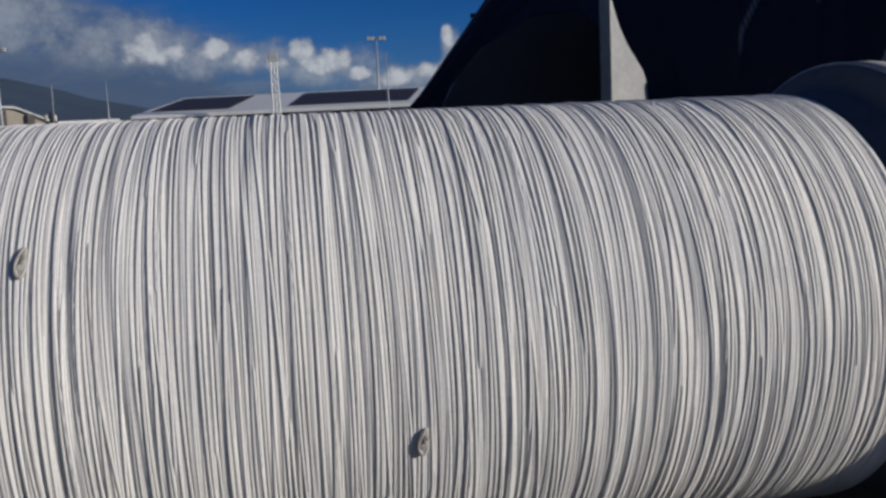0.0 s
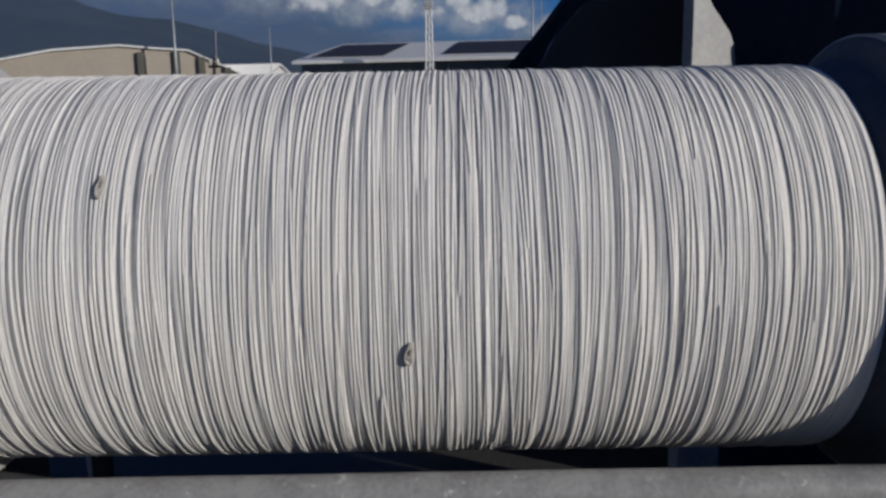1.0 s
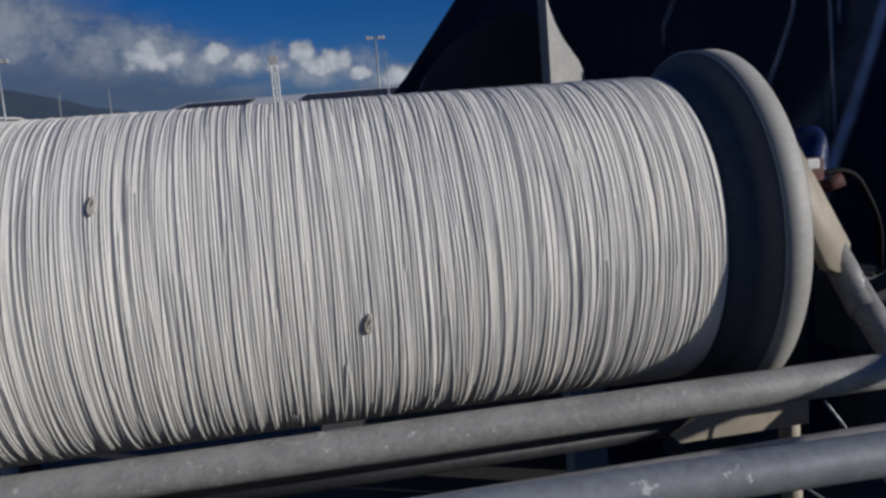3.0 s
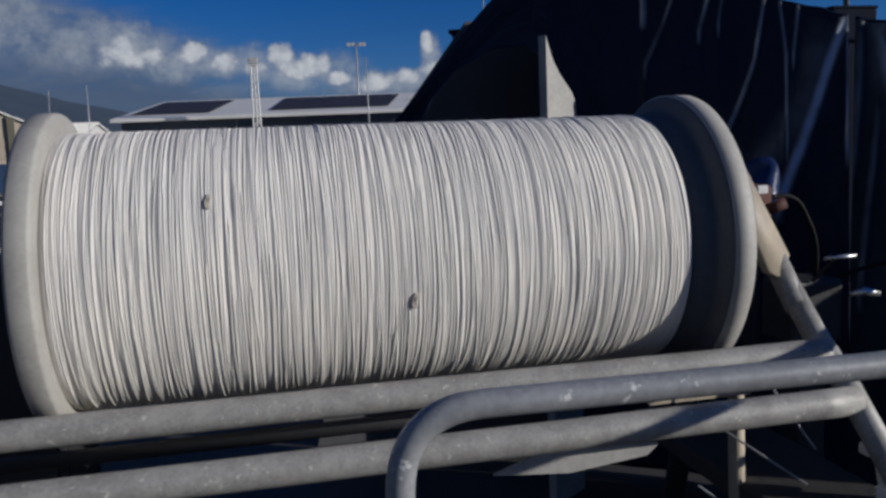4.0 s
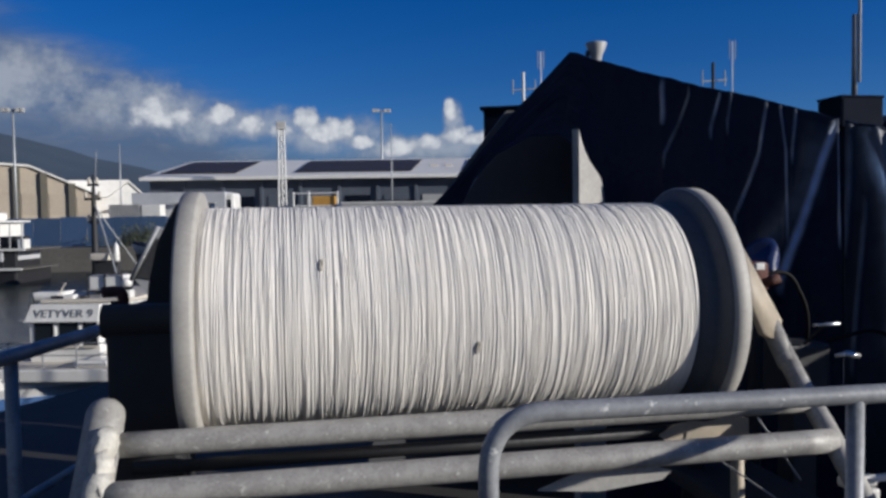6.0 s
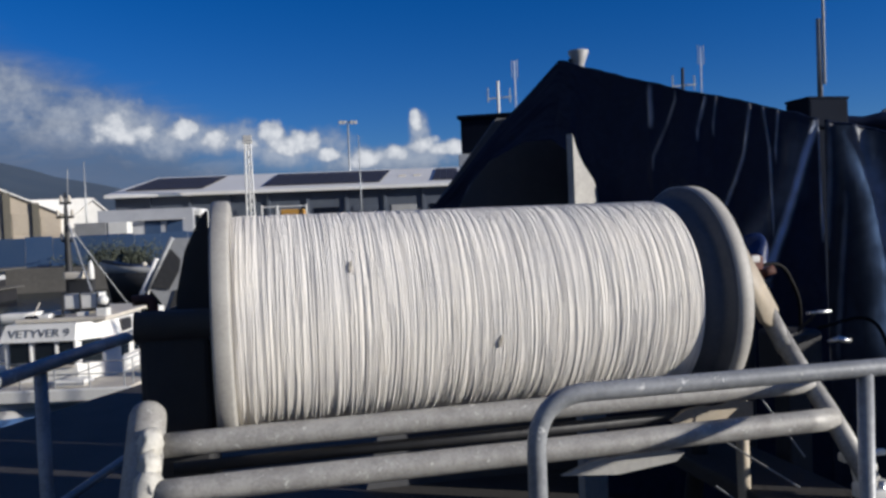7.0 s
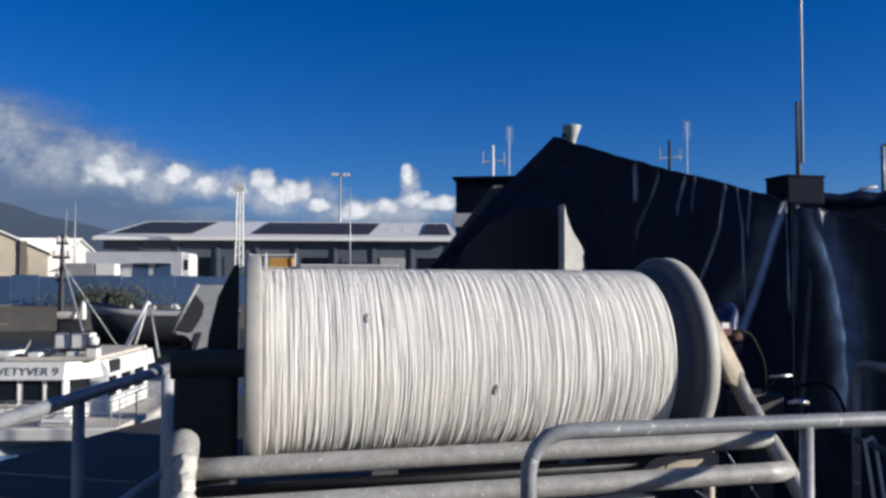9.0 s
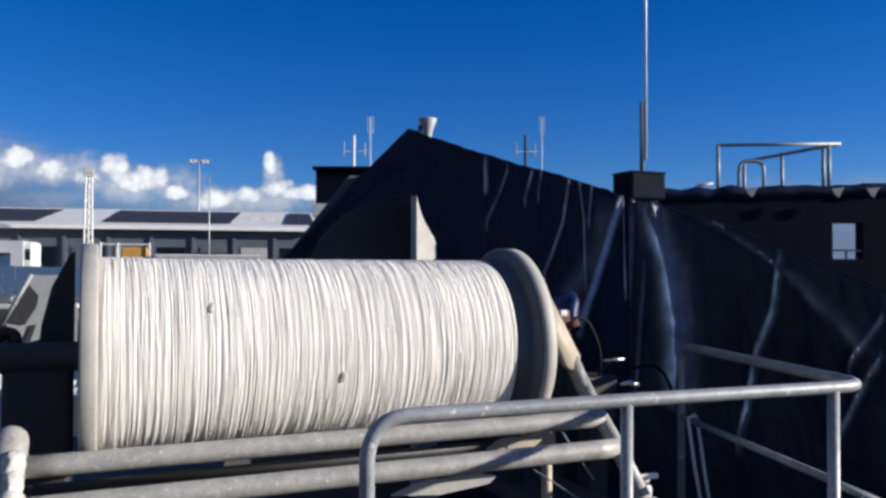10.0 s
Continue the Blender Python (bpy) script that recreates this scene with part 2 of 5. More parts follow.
FENCEM = material("blue_hoarding", (0.035, 0.075, 0.16), (0.05, 0.09, 0.17), 0.6, 0, 0.4, 5, 0.8, 0.05, thing=0.3)
WALLD = material("warehouse_wall", (0.075, 0.09, 0.12), (0.10, 0.12, 0.15), 0.7, 0, 0.3, 6, 0.8, 0.1)
ROOFW = material("white_metal_roof", (0.82, 0.81, 0.77), (0.70, 0.68, 0.63), 0.5, 0, 0.2, 3, 0.7, 0.1)
SOLAR = material("solar_glass", (0.040, 0.040, 0.052), (0.055, 0.054, 0.066), 0.6, 0, 0.5, 6, 0.6, 0.0, spec=0.15)
BEIGE = material("beige_cladding", (0.43, 0.37, 0.29), (0.35, 0.30, 0.24), 0.75, 0, 0.3, 4, 0.7, 0.1, thing=0.2)
PILLAR = material("brown_pilaster", (0.12, 0.11, 0.085), (0.09, 0.085, 0.07), 0.8, 0, 0.5, 5, 0.7, 0.1)
GLASSD = material("dark_window", (0.012, 0.016, 0.02), (0.02, 0.024, 0.03), 0.12, 0, 2, 20, 0.4, 0.0)
YELLOW = material("ochre_machine", (0.50, 0.27, 0.05), (0.36, 0.19, 0.05), 0.6, 0, 1.2, 10, 0.7, 0.1)
BUSH = material("shrub_leaves", (0.055, 0.068, 0.048), (0.08, 0.088, 0.062), 0.8, 0, 2, 20, 0.8, 0.0, island=0.6)
# the blue of distant haze is put into the hill's base colour
HILL = material("hazed_hill", (0.036, 0.062, 0.098), (0.050, 0.076, 0.105), 0.95, 0, 0.004, 0.04, 0.9, 0.0)
BLUEHULL = material("blue_topside", (0.045, 0.11, 0.26), (0.03, 0.08, 0.20), 0.5, 0, 1.2, 18, 0.7, 0.05)
REEF = material("added_wall", (0.060, 0.062, 0.070), (0.085, 0.086, 0.09), 0.8, 0, 1.5, 25, 0.8, 0.2)
LETTER = material("black_letters", (0.09, 0.10, 0.12), (0.14, 0.15, 0.16), 0.6, 0, 5, 40, 0.6, 0.0)
CORD = material("white_cord", (0.62, 0.62, 0.60), (0.48, 0.48, 0.46), 0.8, 0, 20, 200, 0.6, 0.2)
RUBBER = material("black_hose", (0.008, 0.008, 0.009), (0.012, 0.012, 0.012), 0.65, 0, 12, 90, 0.6, 0.1, spec=0.12)
GREYHULL = material("grey_hull_band", (0.42, 0.42, 0.41), (0.3, 0.3, 0.3), 0.5, 0, 1.5, 20, 0.7, 0.05)
TRAILER = material("trailer_side", (0.50, 0.51, 0.53), (0.40, 0.41, 0.43), 0.5, 0, 0.6, 8, 0.7, 0.05)
TILARP = material("faded_cover", (0.06, 0.10, 0.19), (0.04, 0.07, 0.13), 0.7, 0, 1.5, 20, 0.7, 0.2)

# ---- building helpers ----
Z0 = 1.25  # height of the drum's axle over the deck


def rel(x, y, z):
    """A place given from the middle of the drum's axle."""
    return Vector((x, y, z + Z0))


def thing(name, label, category, at=(0, 0, 0), group="", kind=""):
    ob = new(name)
    ob.location = at
    ob.empty_display_size = 0.1
    return tagged(ob, label, category, group, kind)


def part(name, bm, mat, parent=None, label="", smooth=None, kind=""):
    me = bpy.data.meshes.new(name)
    if smooth is not None:
        for f in bm.faces:
            f.smooth = True
        if smooth:
            lim = radians(smooth)
            for e in bm.edges:
                if len(e.link_faces) == 2 and e.calc_face_angle(0) > lim:
                    e.smooth = False
    bmesh.ops.recalc_face_normals(bm, faces=bm.faces)
    bm.to_mesh(me)
    bm.free()
    me.materials.append(mat)
    ob = new(name, me)
    if parent is not None:
        ob.parent = parent
        top = parent
        off = Vector(top.location)
        while top.parent is not None:
            top = top.parent
            off += top.location
        ob.location = -off
    if label or kind:
        tagged(ob, label, kind=kind)
    return ob


def box(bm, lo, hi, bevel=0.0, m=None):
    lo, hi = Vector(lo), Vector(hi)
    r = bmesh.ops.create_cube(bm, size=1.0, matrix=Matrix.Translation((lo + hi) / 2) @ Matrix.Diagonal((*(hi - lo), 1)))
    vs = r["verts"]
    if bevel:
        es = list({e for v in vs for e in v.link_edges})
        rb = bmesh.ops.bevel(bm, geom=es, offset=bevel, segments=2, affect="EDGES", profile=0.5)
        vs = list({v for f in rb["faces"] for v in f.verts} | {v for v in vs if v.is_valid})
    if m is not None:
        bmesh.ops.transform(bm, matrix=m, verts=vs)
    return bm


def boxed(lo, hi, bevel=0.0, m=None):
    return box(bmesh.new(), lo, hi, bevel, m)


def tube(bm, pts, radius, seg=16, cap=True, wob=0.0):
    """A round bar along points."""
    pts = [Vector(p) for p in pts]
    rings = []
    up = None
    for i, p in enumerate(pts):
        a = pts[max(i - 1, 0)]
        b = pts[min(i + 1, len(pts) - 1)]
        t = (b - a).normalized()
        if up is None:
            up = t.orthogonal().normalized()
        up = (up - t * up.dot(t)).normalized()
        side = t.cross(up)
        r = radius[i] if isinstance(radius, (list, tuple)) else radius
        ring = []
        for k in range(seg):
            an = 2 * math.pi * k / seg
            rr = r * (1 + wob * noise.noise(p * 40 + Vector((k * 1.3, 0, 0))))
            ring.append(bm.verts.new(p + (up * math.cos(an) + side * math.sin(an)) * rr))
        rings.append(ring)
    for r0, r1 in zip(rings, rings[1:]):
        for k in range(seg):
            bm.faces.new((r0[k], r0[(k + 1) % seg], r1[(k + 1) % seg], r1[k]))
    if cap:
        bm.faces.new(rings[0])
        bm.faces.new(rings[-1])
    return bm


def bar(a, b, radius, seg=16):
    return tube(bmesh.new(), [a, b], radius, seg)


def rounded(pts, r, n=8):
    """A polyline with its inner corners rounded."""
    pts = [Vector(p) for p in pts]
    out = [pts[0]]
    for a, b, c in zip(pts, pts[1:], pts[2:]):
        u, w = (a - b), (c - b)
        d = min(r, u.length * 0.49, w.length * 0.49)
        p0, p1 = b + u.normalized() * d, b + w.normalized() * d
        for i in range(n + 1):
            s = i / n
            out.append(p0 * (1 - s) ** 2 + b * 2 * s * (1 - s) + p1 * s ** 2)
    out.append(pts[-1])
    return out


def lathe_x(profile, seg=96, centre=(0, 0.0268, Z0 - 0.0212)):
    """Turns (x, radius) pairs round the drum's axle; the profile is closed."""
    bm = bmesh.new()
    c = Vector(centre)
    rings = []
    for x, r in profile:
        rings.append([bm.verts.new(c + Vector((x, r * math.cos(2 * math.pi * k / seg), r * math.sin(2 * math.pi * k / seg)))) for k in range(seg)])
    n = len(rings)
    for i in range(n):
        r0, r1 = rings[i], rings[(i + 1) % n]
        for k in range(seg):
            bm.faces.new((r0[k], r0[(k + 1) % seg], r1[(k + 1) % seg], r1[k]))
    return bm


def prism(poly, depth, m=None):
    """A flat polygon (x, z) given thickness along y."""
    bm = bmesh.new()
    f = [bm.verts.new((x, 0, z)) for x, z in poly]
    b = [bm.verts.new((x, depth, z)) for x, z in poly]
    bm.faces.new(f)
    bm.faces.new(b[::-1])
    for i in range(len(poly)):
        j = (i + 1) % len(poly)
        bm.faces.new((f[i], f[j], b[j], b[i]))
    if m is not None:
        bmesh.ops.transform(bm, matrix=m, verts=bm.verts)
    return bm


def slab(poly, z0, z1):
    """A plan polygon (x, y) from z0 up to z1."""
    bm = bmesh.new()
    lo = [bm.verts.new((x, y, z0)) for x, y in poly]
    hi = [bm.verts.new((x, y, z1)) for x, y in poly]
    bm.faces.new(lo[::-1])
    bm.faces.new(hi)
    for i in range(len(poly)):
        j = (i + 1) % len(poly)
        bm.faces.new((lo[i], lo[j], hi[j], hi[i]))
    return bm


def frame_xy(origin, direction):
    """A pose whose x runs along a plan direction."""
    d = Vector((direction[0], direction[1], 0)).normalized()
    m = Matrix(((d.x, -d.y, 0, origin[0]), (d.y, d.x, 0, origin[1]), (0, 0, 1, origin[2] if len(origin) > 2 else 0), (0, 0, 0, 1)))
    return m


# ---- setting: water, quay, hill ----
WATER, QUAY = -2.1, -0.45


def setting():
    bm = bmesh.new()
    vs = [bm.verts.new(p) for p in ((-3000, -3000, WATER), (3000, -3000, WATER), (3000, 4500, WATER), (-3000, 4500, WATER))]
    bm.faces.new(vs)
    tagged(part("water", bm, WATERM), "dark rippled harbour water", "water", kind="structure")
    tagged(part("quay", slab([(-900, 61), (-3, 58.2), (30, 57), (900, 57), (900, 1400), (-900, 1400)], -6, QUAY), CONC),
           "grey concrete quay behind the boats", "quay", kind="structure")
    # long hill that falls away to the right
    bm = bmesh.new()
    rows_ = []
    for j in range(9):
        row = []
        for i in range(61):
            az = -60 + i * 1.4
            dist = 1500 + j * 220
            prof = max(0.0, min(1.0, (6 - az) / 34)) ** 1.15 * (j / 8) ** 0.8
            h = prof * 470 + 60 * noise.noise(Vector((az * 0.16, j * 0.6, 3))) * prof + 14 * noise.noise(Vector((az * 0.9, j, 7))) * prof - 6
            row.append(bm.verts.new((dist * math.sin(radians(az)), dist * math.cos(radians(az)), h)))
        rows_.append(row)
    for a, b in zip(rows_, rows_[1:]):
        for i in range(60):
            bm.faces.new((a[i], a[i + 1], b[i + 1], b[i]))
    tagged(part("backdrop_hill", bm, HILL, smooth=0), "mountain slope under cloud, coloured blue with haze", "mountain", kind="structure")


setting()


# ---- own vessel: deck and hull ----
def vessel():
    plan = [(-3.5, -7.5), (-3.7, 2.6), (-2.87, 4.41), (-1.61, 6.71), (-0.6, 8.4), (1.2, 9.5), (13.5, 9.5), (13.5, -7.5)]
    tagged(part("floor_deck", slab(plan, -0.12, 0.0), DECK), "dark painted steel deck of the fishing vessel", "deck", kind="structure")
    inner = [(x * 0.985, y * 0.985) for x, y in plan]
    tagged(part("hull_side", slab(inner, -3.6, -0.124), HULL), "dark navy steel hull under the deck", "hull", kind="structure")


vessel()


# ---- the line drum ----
AXLE = Vector((0, 0.0268, Z0 - 0.0212))


def line_drum():
    d = thing("line_drum", "big steel drum wound full of off-white longline", "line drum", (0, 0, 0))
    R, F = 0.3340, 0.3800
    part("core", lathe_x([(-0.721, 0.05), (-0.721, R - 0.0058), (0.712, R - 0.0058), (0.720, 0.05)], 128), CORE, d, "slightly darker lower layers of line", smooth=30)
    rnd = random.Random(4)
    verts, faces = [], []
    seg, cs = 84, 6

    def relief(x, an):
        """Height of the wound surface: low swells, small ridges, and grooves where turns lie apart."""
        cy, cz = math.cos(an), math.sin(an)
        groove = max(0.0, noise.noise(Vector((x * 88 + 50, cy * 0.9, cz * 0.9))) - 0.16)
        return (0.0012 * noise.noise(Vector((x * 26 + 9, cy, cz))) + 0.0008 * noise.noise(Vector((x * 64, cy * 1.3, cz * 1.3)))
                + 0.0004 * noise.noise(Vector((x * 170, cy * 1.8, cz * 1.8))) - 0.0030 * groove)

    def lay(x, an):
        return 0.0060 * noise.noise(Vector((x * 9, math.cos(an) * 0.8, math.sin(an) * 0.8 + 4))) + 0.0020 * noise.noise(Vector((x * 40, math.cos(an) * 1.4, math.sin(an) * 1.4)))

    def strand(x0, drift, r0, rad, a0=0.0, a1=2 * math.pi, wander=0.001, flat=0.33):
        closed = a1 - a0 > 6.28
        n = seg if closed else max(10, int(seg * (a1 - a0) / 6.2832))
        base = len(verts)
        ph, ph2 = rnd.uniform(0, 6.28), rnd.uniform(0, 6.28)
        k2 = rnd.choice((2, 3, 4, 5))
        cnt = n if closed else n + 1
        for i in range(cnt):
            s = i / n
            an = a0 + (a1 - a0) * s
            x = x0 + lay(x0, an) + drift * math.sin(an + ph) + wander * (0.4 * math.sin(2 * an + ph2) + 0.5 * math.sin(k2 * an + ph2))
            x = min(0.7195, max(-0.7195, x))
            edge = 0.7195 - abs(x)
            rr = r0 + relief(x, an) - (0.004 * (1 - edge / 0.012) if edge < 0.012 else 0)
            if not closed:
                rr -= 0.005 * max(0.0, 1 - min(s, 1 - s) / 0.08)
            for c in range(cs):
                b = 2 * math.pi * c / cs
                ra = rr + flat * rad * math.cos(b)
                verts.append((x + 1.12 * rad * math.sin(b), AXLE.y - ra * math.cos(an), AXLE.z + ra * math.sin(an)))
        for i in range(n):
            j = (i + 1) % n if closed else i + 1
            for c in range(cs):
                e = (c + 1) % cs
                faces.append((base + i * cs + c, base + i * cs + e, base + j * cs + e, base + j * cs + c))

    # close-laid turns, uneven turns over them, then a few proud ones that cross the rest
    x = -0.719
    while x < 0.719:
        strand(x, rnd.uniform(-0.0006, 0.0006), R - 0.0040 + rnd.uniform(-0.0002, 0.0002), 0.0022, wander=0.0008)
        x += rnd.uniform(0.0024, 0.0031)
    x = -0.718
    while x < 0.718:
        strand(x, rnd.uniform(-0.004, 0.004), R - 0.0036 + rnd.uniform(-0.0003, 0.0002), 0.0021, wander=0.0014)
        x += rnd.choice((0.0026, 0.0030, 0.0036, 0.0044, 0.0060, 0.0090))
    x = -0.716
    while x < 0.716:
        strand(x, rnd.uniform(-0.010, 0.010), R - 0.0031 + rnd.uniform(-0.0003, 0.0003), 0.0020, wander=0.0025, flat=0.5)
        x += rnd.choice((0.004, 0.006, 0.009, 0.014, 0.020, 0.028))
    for _ in range(150):
        a = rnd.uniform(-2.6, 1.6)
        strand(rnd.uniform(-0.7, 0.7), rnd.uniform(-0.016, 0.016), R + rnd.uniform(-0.0030, -0.0024), 0.0019, a, a + rnd.uniform(0.8, 3.0), 0.0025, 0.5)
    me = bpy.data.meshes.new("wound_line")
    me.from_pydata(verts, [], faces)
    me.polygons.foreach_set("use_smooth", [True] * len(me.polygons))
    me.materials.append(LINE)
    ob = new("wound_line", me)
    ob.parent = d
    tagged(ob, "tightly wound off-white braided line", kind="stuff")
    # flanges
    part("flange", lathe_x([(-0.7215, 0.06), (-0.7215, F - 0.012), (-0.7245, F - 0.003), (-0.730, F), (-0.769, F), (-0.776, F - 0.005), (-0.776, F - 0.02), (-0.762, F - 0.028), (-0.762, 0.06)], 128), RIM, d,
         "worn pale steel flange", smooth=25)
    fr = part("flange", lathe_x([(0.7215, 0.06), (0.7215, R - 0.018), (0.727, R - 0.012), (0.770, R + 0.003), (0.776, R + 0.002), (0.786, R + 0.014), (0.794, F - 0.014), (0.802, F - 0.004), (0.856, F - 0.004), (0.862, F - 0.009), (0.862, 0.06)], 128), FLANGE, d,
              "dished dark grey steel flange", smooth=35)
    part("rim", lathe_x([(0.802, F - 0.008), (0.805, F), (0.855, F), (0.859, F - 0.008)], 128), RIM, fr, "rubbed bright rim", smooth=25)
    part("axle", lathe_x([(-1.02, 0.005), (-1.02, 0.05), (1.0, 0.05), (1.0, 0.005)], 24), DARK, d, smooth=30)
    # knots of line lying on the turns
    for x, z, size in ((0.047, -0.093, 1.0), (-0.385, 0.148, 0.9)):
        bm = bmesh.new()
        dz = z + 0.0212
        out = math.sqrt((R - 0.001) ** 2 - dz ** 2)
        k, lean = Vector((x, AXLE.y - out, z + Z0)), dz / out
        for i in range(4):
            pts = []
            for j in range(15):
                a = 2 * math.pi * j / 14
                up = size * (0.012 * math.cos(a + i * 0.7) + 0.003 * i - 0.005)
                pts.append(k + Vector((size * 0.0055 * math.sin(a + i), up * lean - 0.0012 * math.cos(2 * a), up)))
            tube(bm, pts, 0.0023 * size, 8)
        part("knot", bm, KNOT, d, "small brown knot in the line", smooth=0)


line_drum()


# ---- the drum's pipe frame ----
def drum_frame():
    d = thing("drum_frame", "weathered grey pipe frame carrying the drum", "winch frame")
    part("upper_pipe", tube(bmesh.new(), [rel(-0.93 + 2.0 * i / 20, -0.2989 - 0.00082 * i, -0.3108 + 0.00064 * i) for i in range(21)], 0.0335, 24, wob=0.03), PIPE, d, smooth=40)
    part("lower_pipe", tube(bmesh.new(), [rel(-0.95 + 2.024 * i / 20, -0.4295 + 0.0004 * i, -0.4011 + 0.00049 * i) for i in range(21)], 0.0345, 24, wob=0.03), PIPE, d, smooth=40)
    # stout post with a rounded cap
    top, low = rel(-0.957, -0.262, -0.235), rel(-1.005, -0.72, -0.86)
    ax = (top - low).normalized()
    pts = [low + (top - low) * i / 12 for i in range(13)] + [top + ax * 0.02, top + ax * 0.034, top + ax * 0.042]
    post = part("post", tube(bmesh.new(), pts, [0.050] * 13 + [0.043, 0.028, 0.008], 28, wob=0.03), PIPE, d, smooth=50)
    bm = bmesh.new()
    for z, y, s in ((-0.297, -0.345, 1.0), (-0.396, -0.415, 1.15), (-0.34, -0.38, 0.9)):
        r = bmesh.ops.create_icosphere(bm, subdivisions=3, radius=0.045 * s, matrix=Matrix.Translation(rel(-0.945, y, z)) @ Matrix.Diagonal((0.75, 1.05, 1.1, 1)))
        for v in r["verts"]:
            v.co += Vector((1, 1, 1)) * 0.012 * noise.noise(v.co * 45)
    part("sealant", bm, WELD, post, "lumpy off-white sealant round the joint", smooth=0)
    part("post", bar(rel(-1.005, -0.72, -0.86), rel(-1.03, -0.95, -1.25), 0.050, 20), PIPE, d, smooth=40)
    # sloping strut with its bearing plate and foot
    part("strut", tube(bmesh.new(), [rel(1.075, -0.10, -0.105), rel(1.078, -0.25, -0.255), rel(1.08, -0.385, -0.37), rel(1.085, -0.56, -0.545)], 0.0305, 20), PIPE, d, smooth=40)
    # thicker length added on the strut; its lower end follows a shadow's edge
    part("strut_top", bar(rel(1.078, -0.07, -0.075), rel(1.072, -0.20, -0.207), 0.032, 20), PIPE, d, smooth=40)
    corners = [rel(0.895, -0.23, 0.175), rel(1.125, -0.085, -0.085), rel(1.085, -0.125, -0.145), rel(0.985, -0.215, -0.105), rel(0.895, -0.265, 0.03)]
    n = (corners[1] - corners[0]).cross(corners[3] - corners[0]).normalized() * 0.022
    bm = bmesh.new()
    f0 = [bm.verts.new(c) for c in corners]
    f1 = [bm.verts.new(c + (n if n.y > 0 else -n)) for c in corners]
    bm.faces.new(f0)
    bm.faces.new(f1[::-1])
    for i in range(5):
        bm.faces.new((f0[i], f0[(i + 1) % 5], f1[(i + 1) % 5], f1[i]))
    part("bearing_arm", bar(rel(0.88, 0.0, -0.02), rel(1.08, -0.08, -0.06), 0.03, 14), DARK, d, smooth=40)
    part("bearing_plate", bm, TAN, d, "tan primed steel bearing plate", smooth=30)
    foot = part("foot", boxed(rel(1.05, -0.62, -0.60), rel(1.16, -0.52, -0.555), 0.006), WHITE, d, "white painted foot plate", smooth=30)
    part("bolt", bar(rel(1.09, -0.60, -0.63), rel(1.09, -0.60, -0.535), 0.011, 6), STEEL, foot, smooth=20)
    # bracket under the right end
    part("bracket_post", bar(rel(0.912, -0.17, -0.345), rel(0.902, -0.20, -0.90), 0.021, 14), TAN, d, "tan bracket post", smooth=40)
    bm = prism([(0.615, -0.395), (0.67, -0.365), (0.73, -0.358), (0.77, -0.365), (0.85, -0.35), (0.91, -0.36), (0.91, -0.41), (0.635, -0.412)], 0.012, Matrix.Translation(rel(0, -0.245, 0)))
    part("guide_plate", bm, TAN, d, "tan torn guide plate", smooth=30)
    # lower plate stops where a shadow crosses it: the shade is put into its outline
    bm = prism([(0.20, -0.495), (0.30, -0.460), (0.54, -0.450), (0.60, -0.465), (0.57, -0.49), (0.38, -0.51)], 0.012, Matrix.Translation(rel(0, -0.36, 0)))
    part("guide_plate", bm, PLATE, d, "pale lower guide plate", smooth=30)
    part("cross_bar", bar(rel(-0.9, -0.22, -0.40), rel(0.9, -0.22, -0.385), 0.018, 14), DARK, d, smooth=40)
    part("base_beam", boxed(rel(-0.98, -0.30, -1.25), rel(-0.86, 0.45, -1.13), 0.01), DARK, d)
    part("base_beam", boxed(rel(0.90, -0.68, -0.72), rel(1.22, 0.45, -0.66), 0.01), DECK, d)
    for x in (-0.92, 0.98):
        part("side_leg", bar(rel(x, 0.05, 0.0), rel(x, 0.40, -1.25), 0.035, 16), DARK, d, smooth=40)
    for a, b in (((0.88, -0.34, -0.33), (0.97, -0.42, -0.50)), ((0.84, -0.20, -0.50), (1.0, -0.35, -0.62)), ((0.70, -0.36, -0.58), (0.80, -0.40, -0.66))):
        part("wire_end", bar(rel(*a), rel(*b), 0.0028, 8), RAILM, d)


drum_frame()


def winch_motor():
    d = thing("winch_motor", "black hydraulic motor housing beside the drum", "hydraulic motor")
    part("housing", boxed(rel(-1.01, 0.0, -0.62), rel(-0.80, 0.34, -0.02), 0.02), DARK, d)
    bm = prism([(-0.215, -0.62), (-0.012, -0.62), (-0.012, 0.335), (-0.03, 0.32), (-0.085, 0.21), (-0.115, 0.08), (-0.12, 0.03), (-0.215, 0.0)], 0.06, Matrix.Translation(rel(-0.785, 0.10, 0)))
    part("guard_plate", bm, DARK, d)
    part("housing", boxed(rel(-1.02, -0.02, -1.25), rel(-0.86, 0.26, -0.62), 0.015), DARK, d)
    rnd = random.Random(8)
    for i in range(6):
        x, y = -0.995 + 0.022 * i, rnd.uniform(0.03, 0.2)
        part("bolt", bar(rel(x, y, -0.03), rel(x, y, rnd.uniform(0.005, 0.035)), 0.011, 6), DARK, d)
    part("elbow_pipe", tube(bmesh.new(), rounded([rel(-0.972, 0.10, -0.05), rel(-0.975, 0.10, 0.062), rel(-1.035, 0.10, 0.058)], 0.03), 0.017, 14), RUST, d, "rusty brown elbow pipe", smooth=40)


winch_motor()


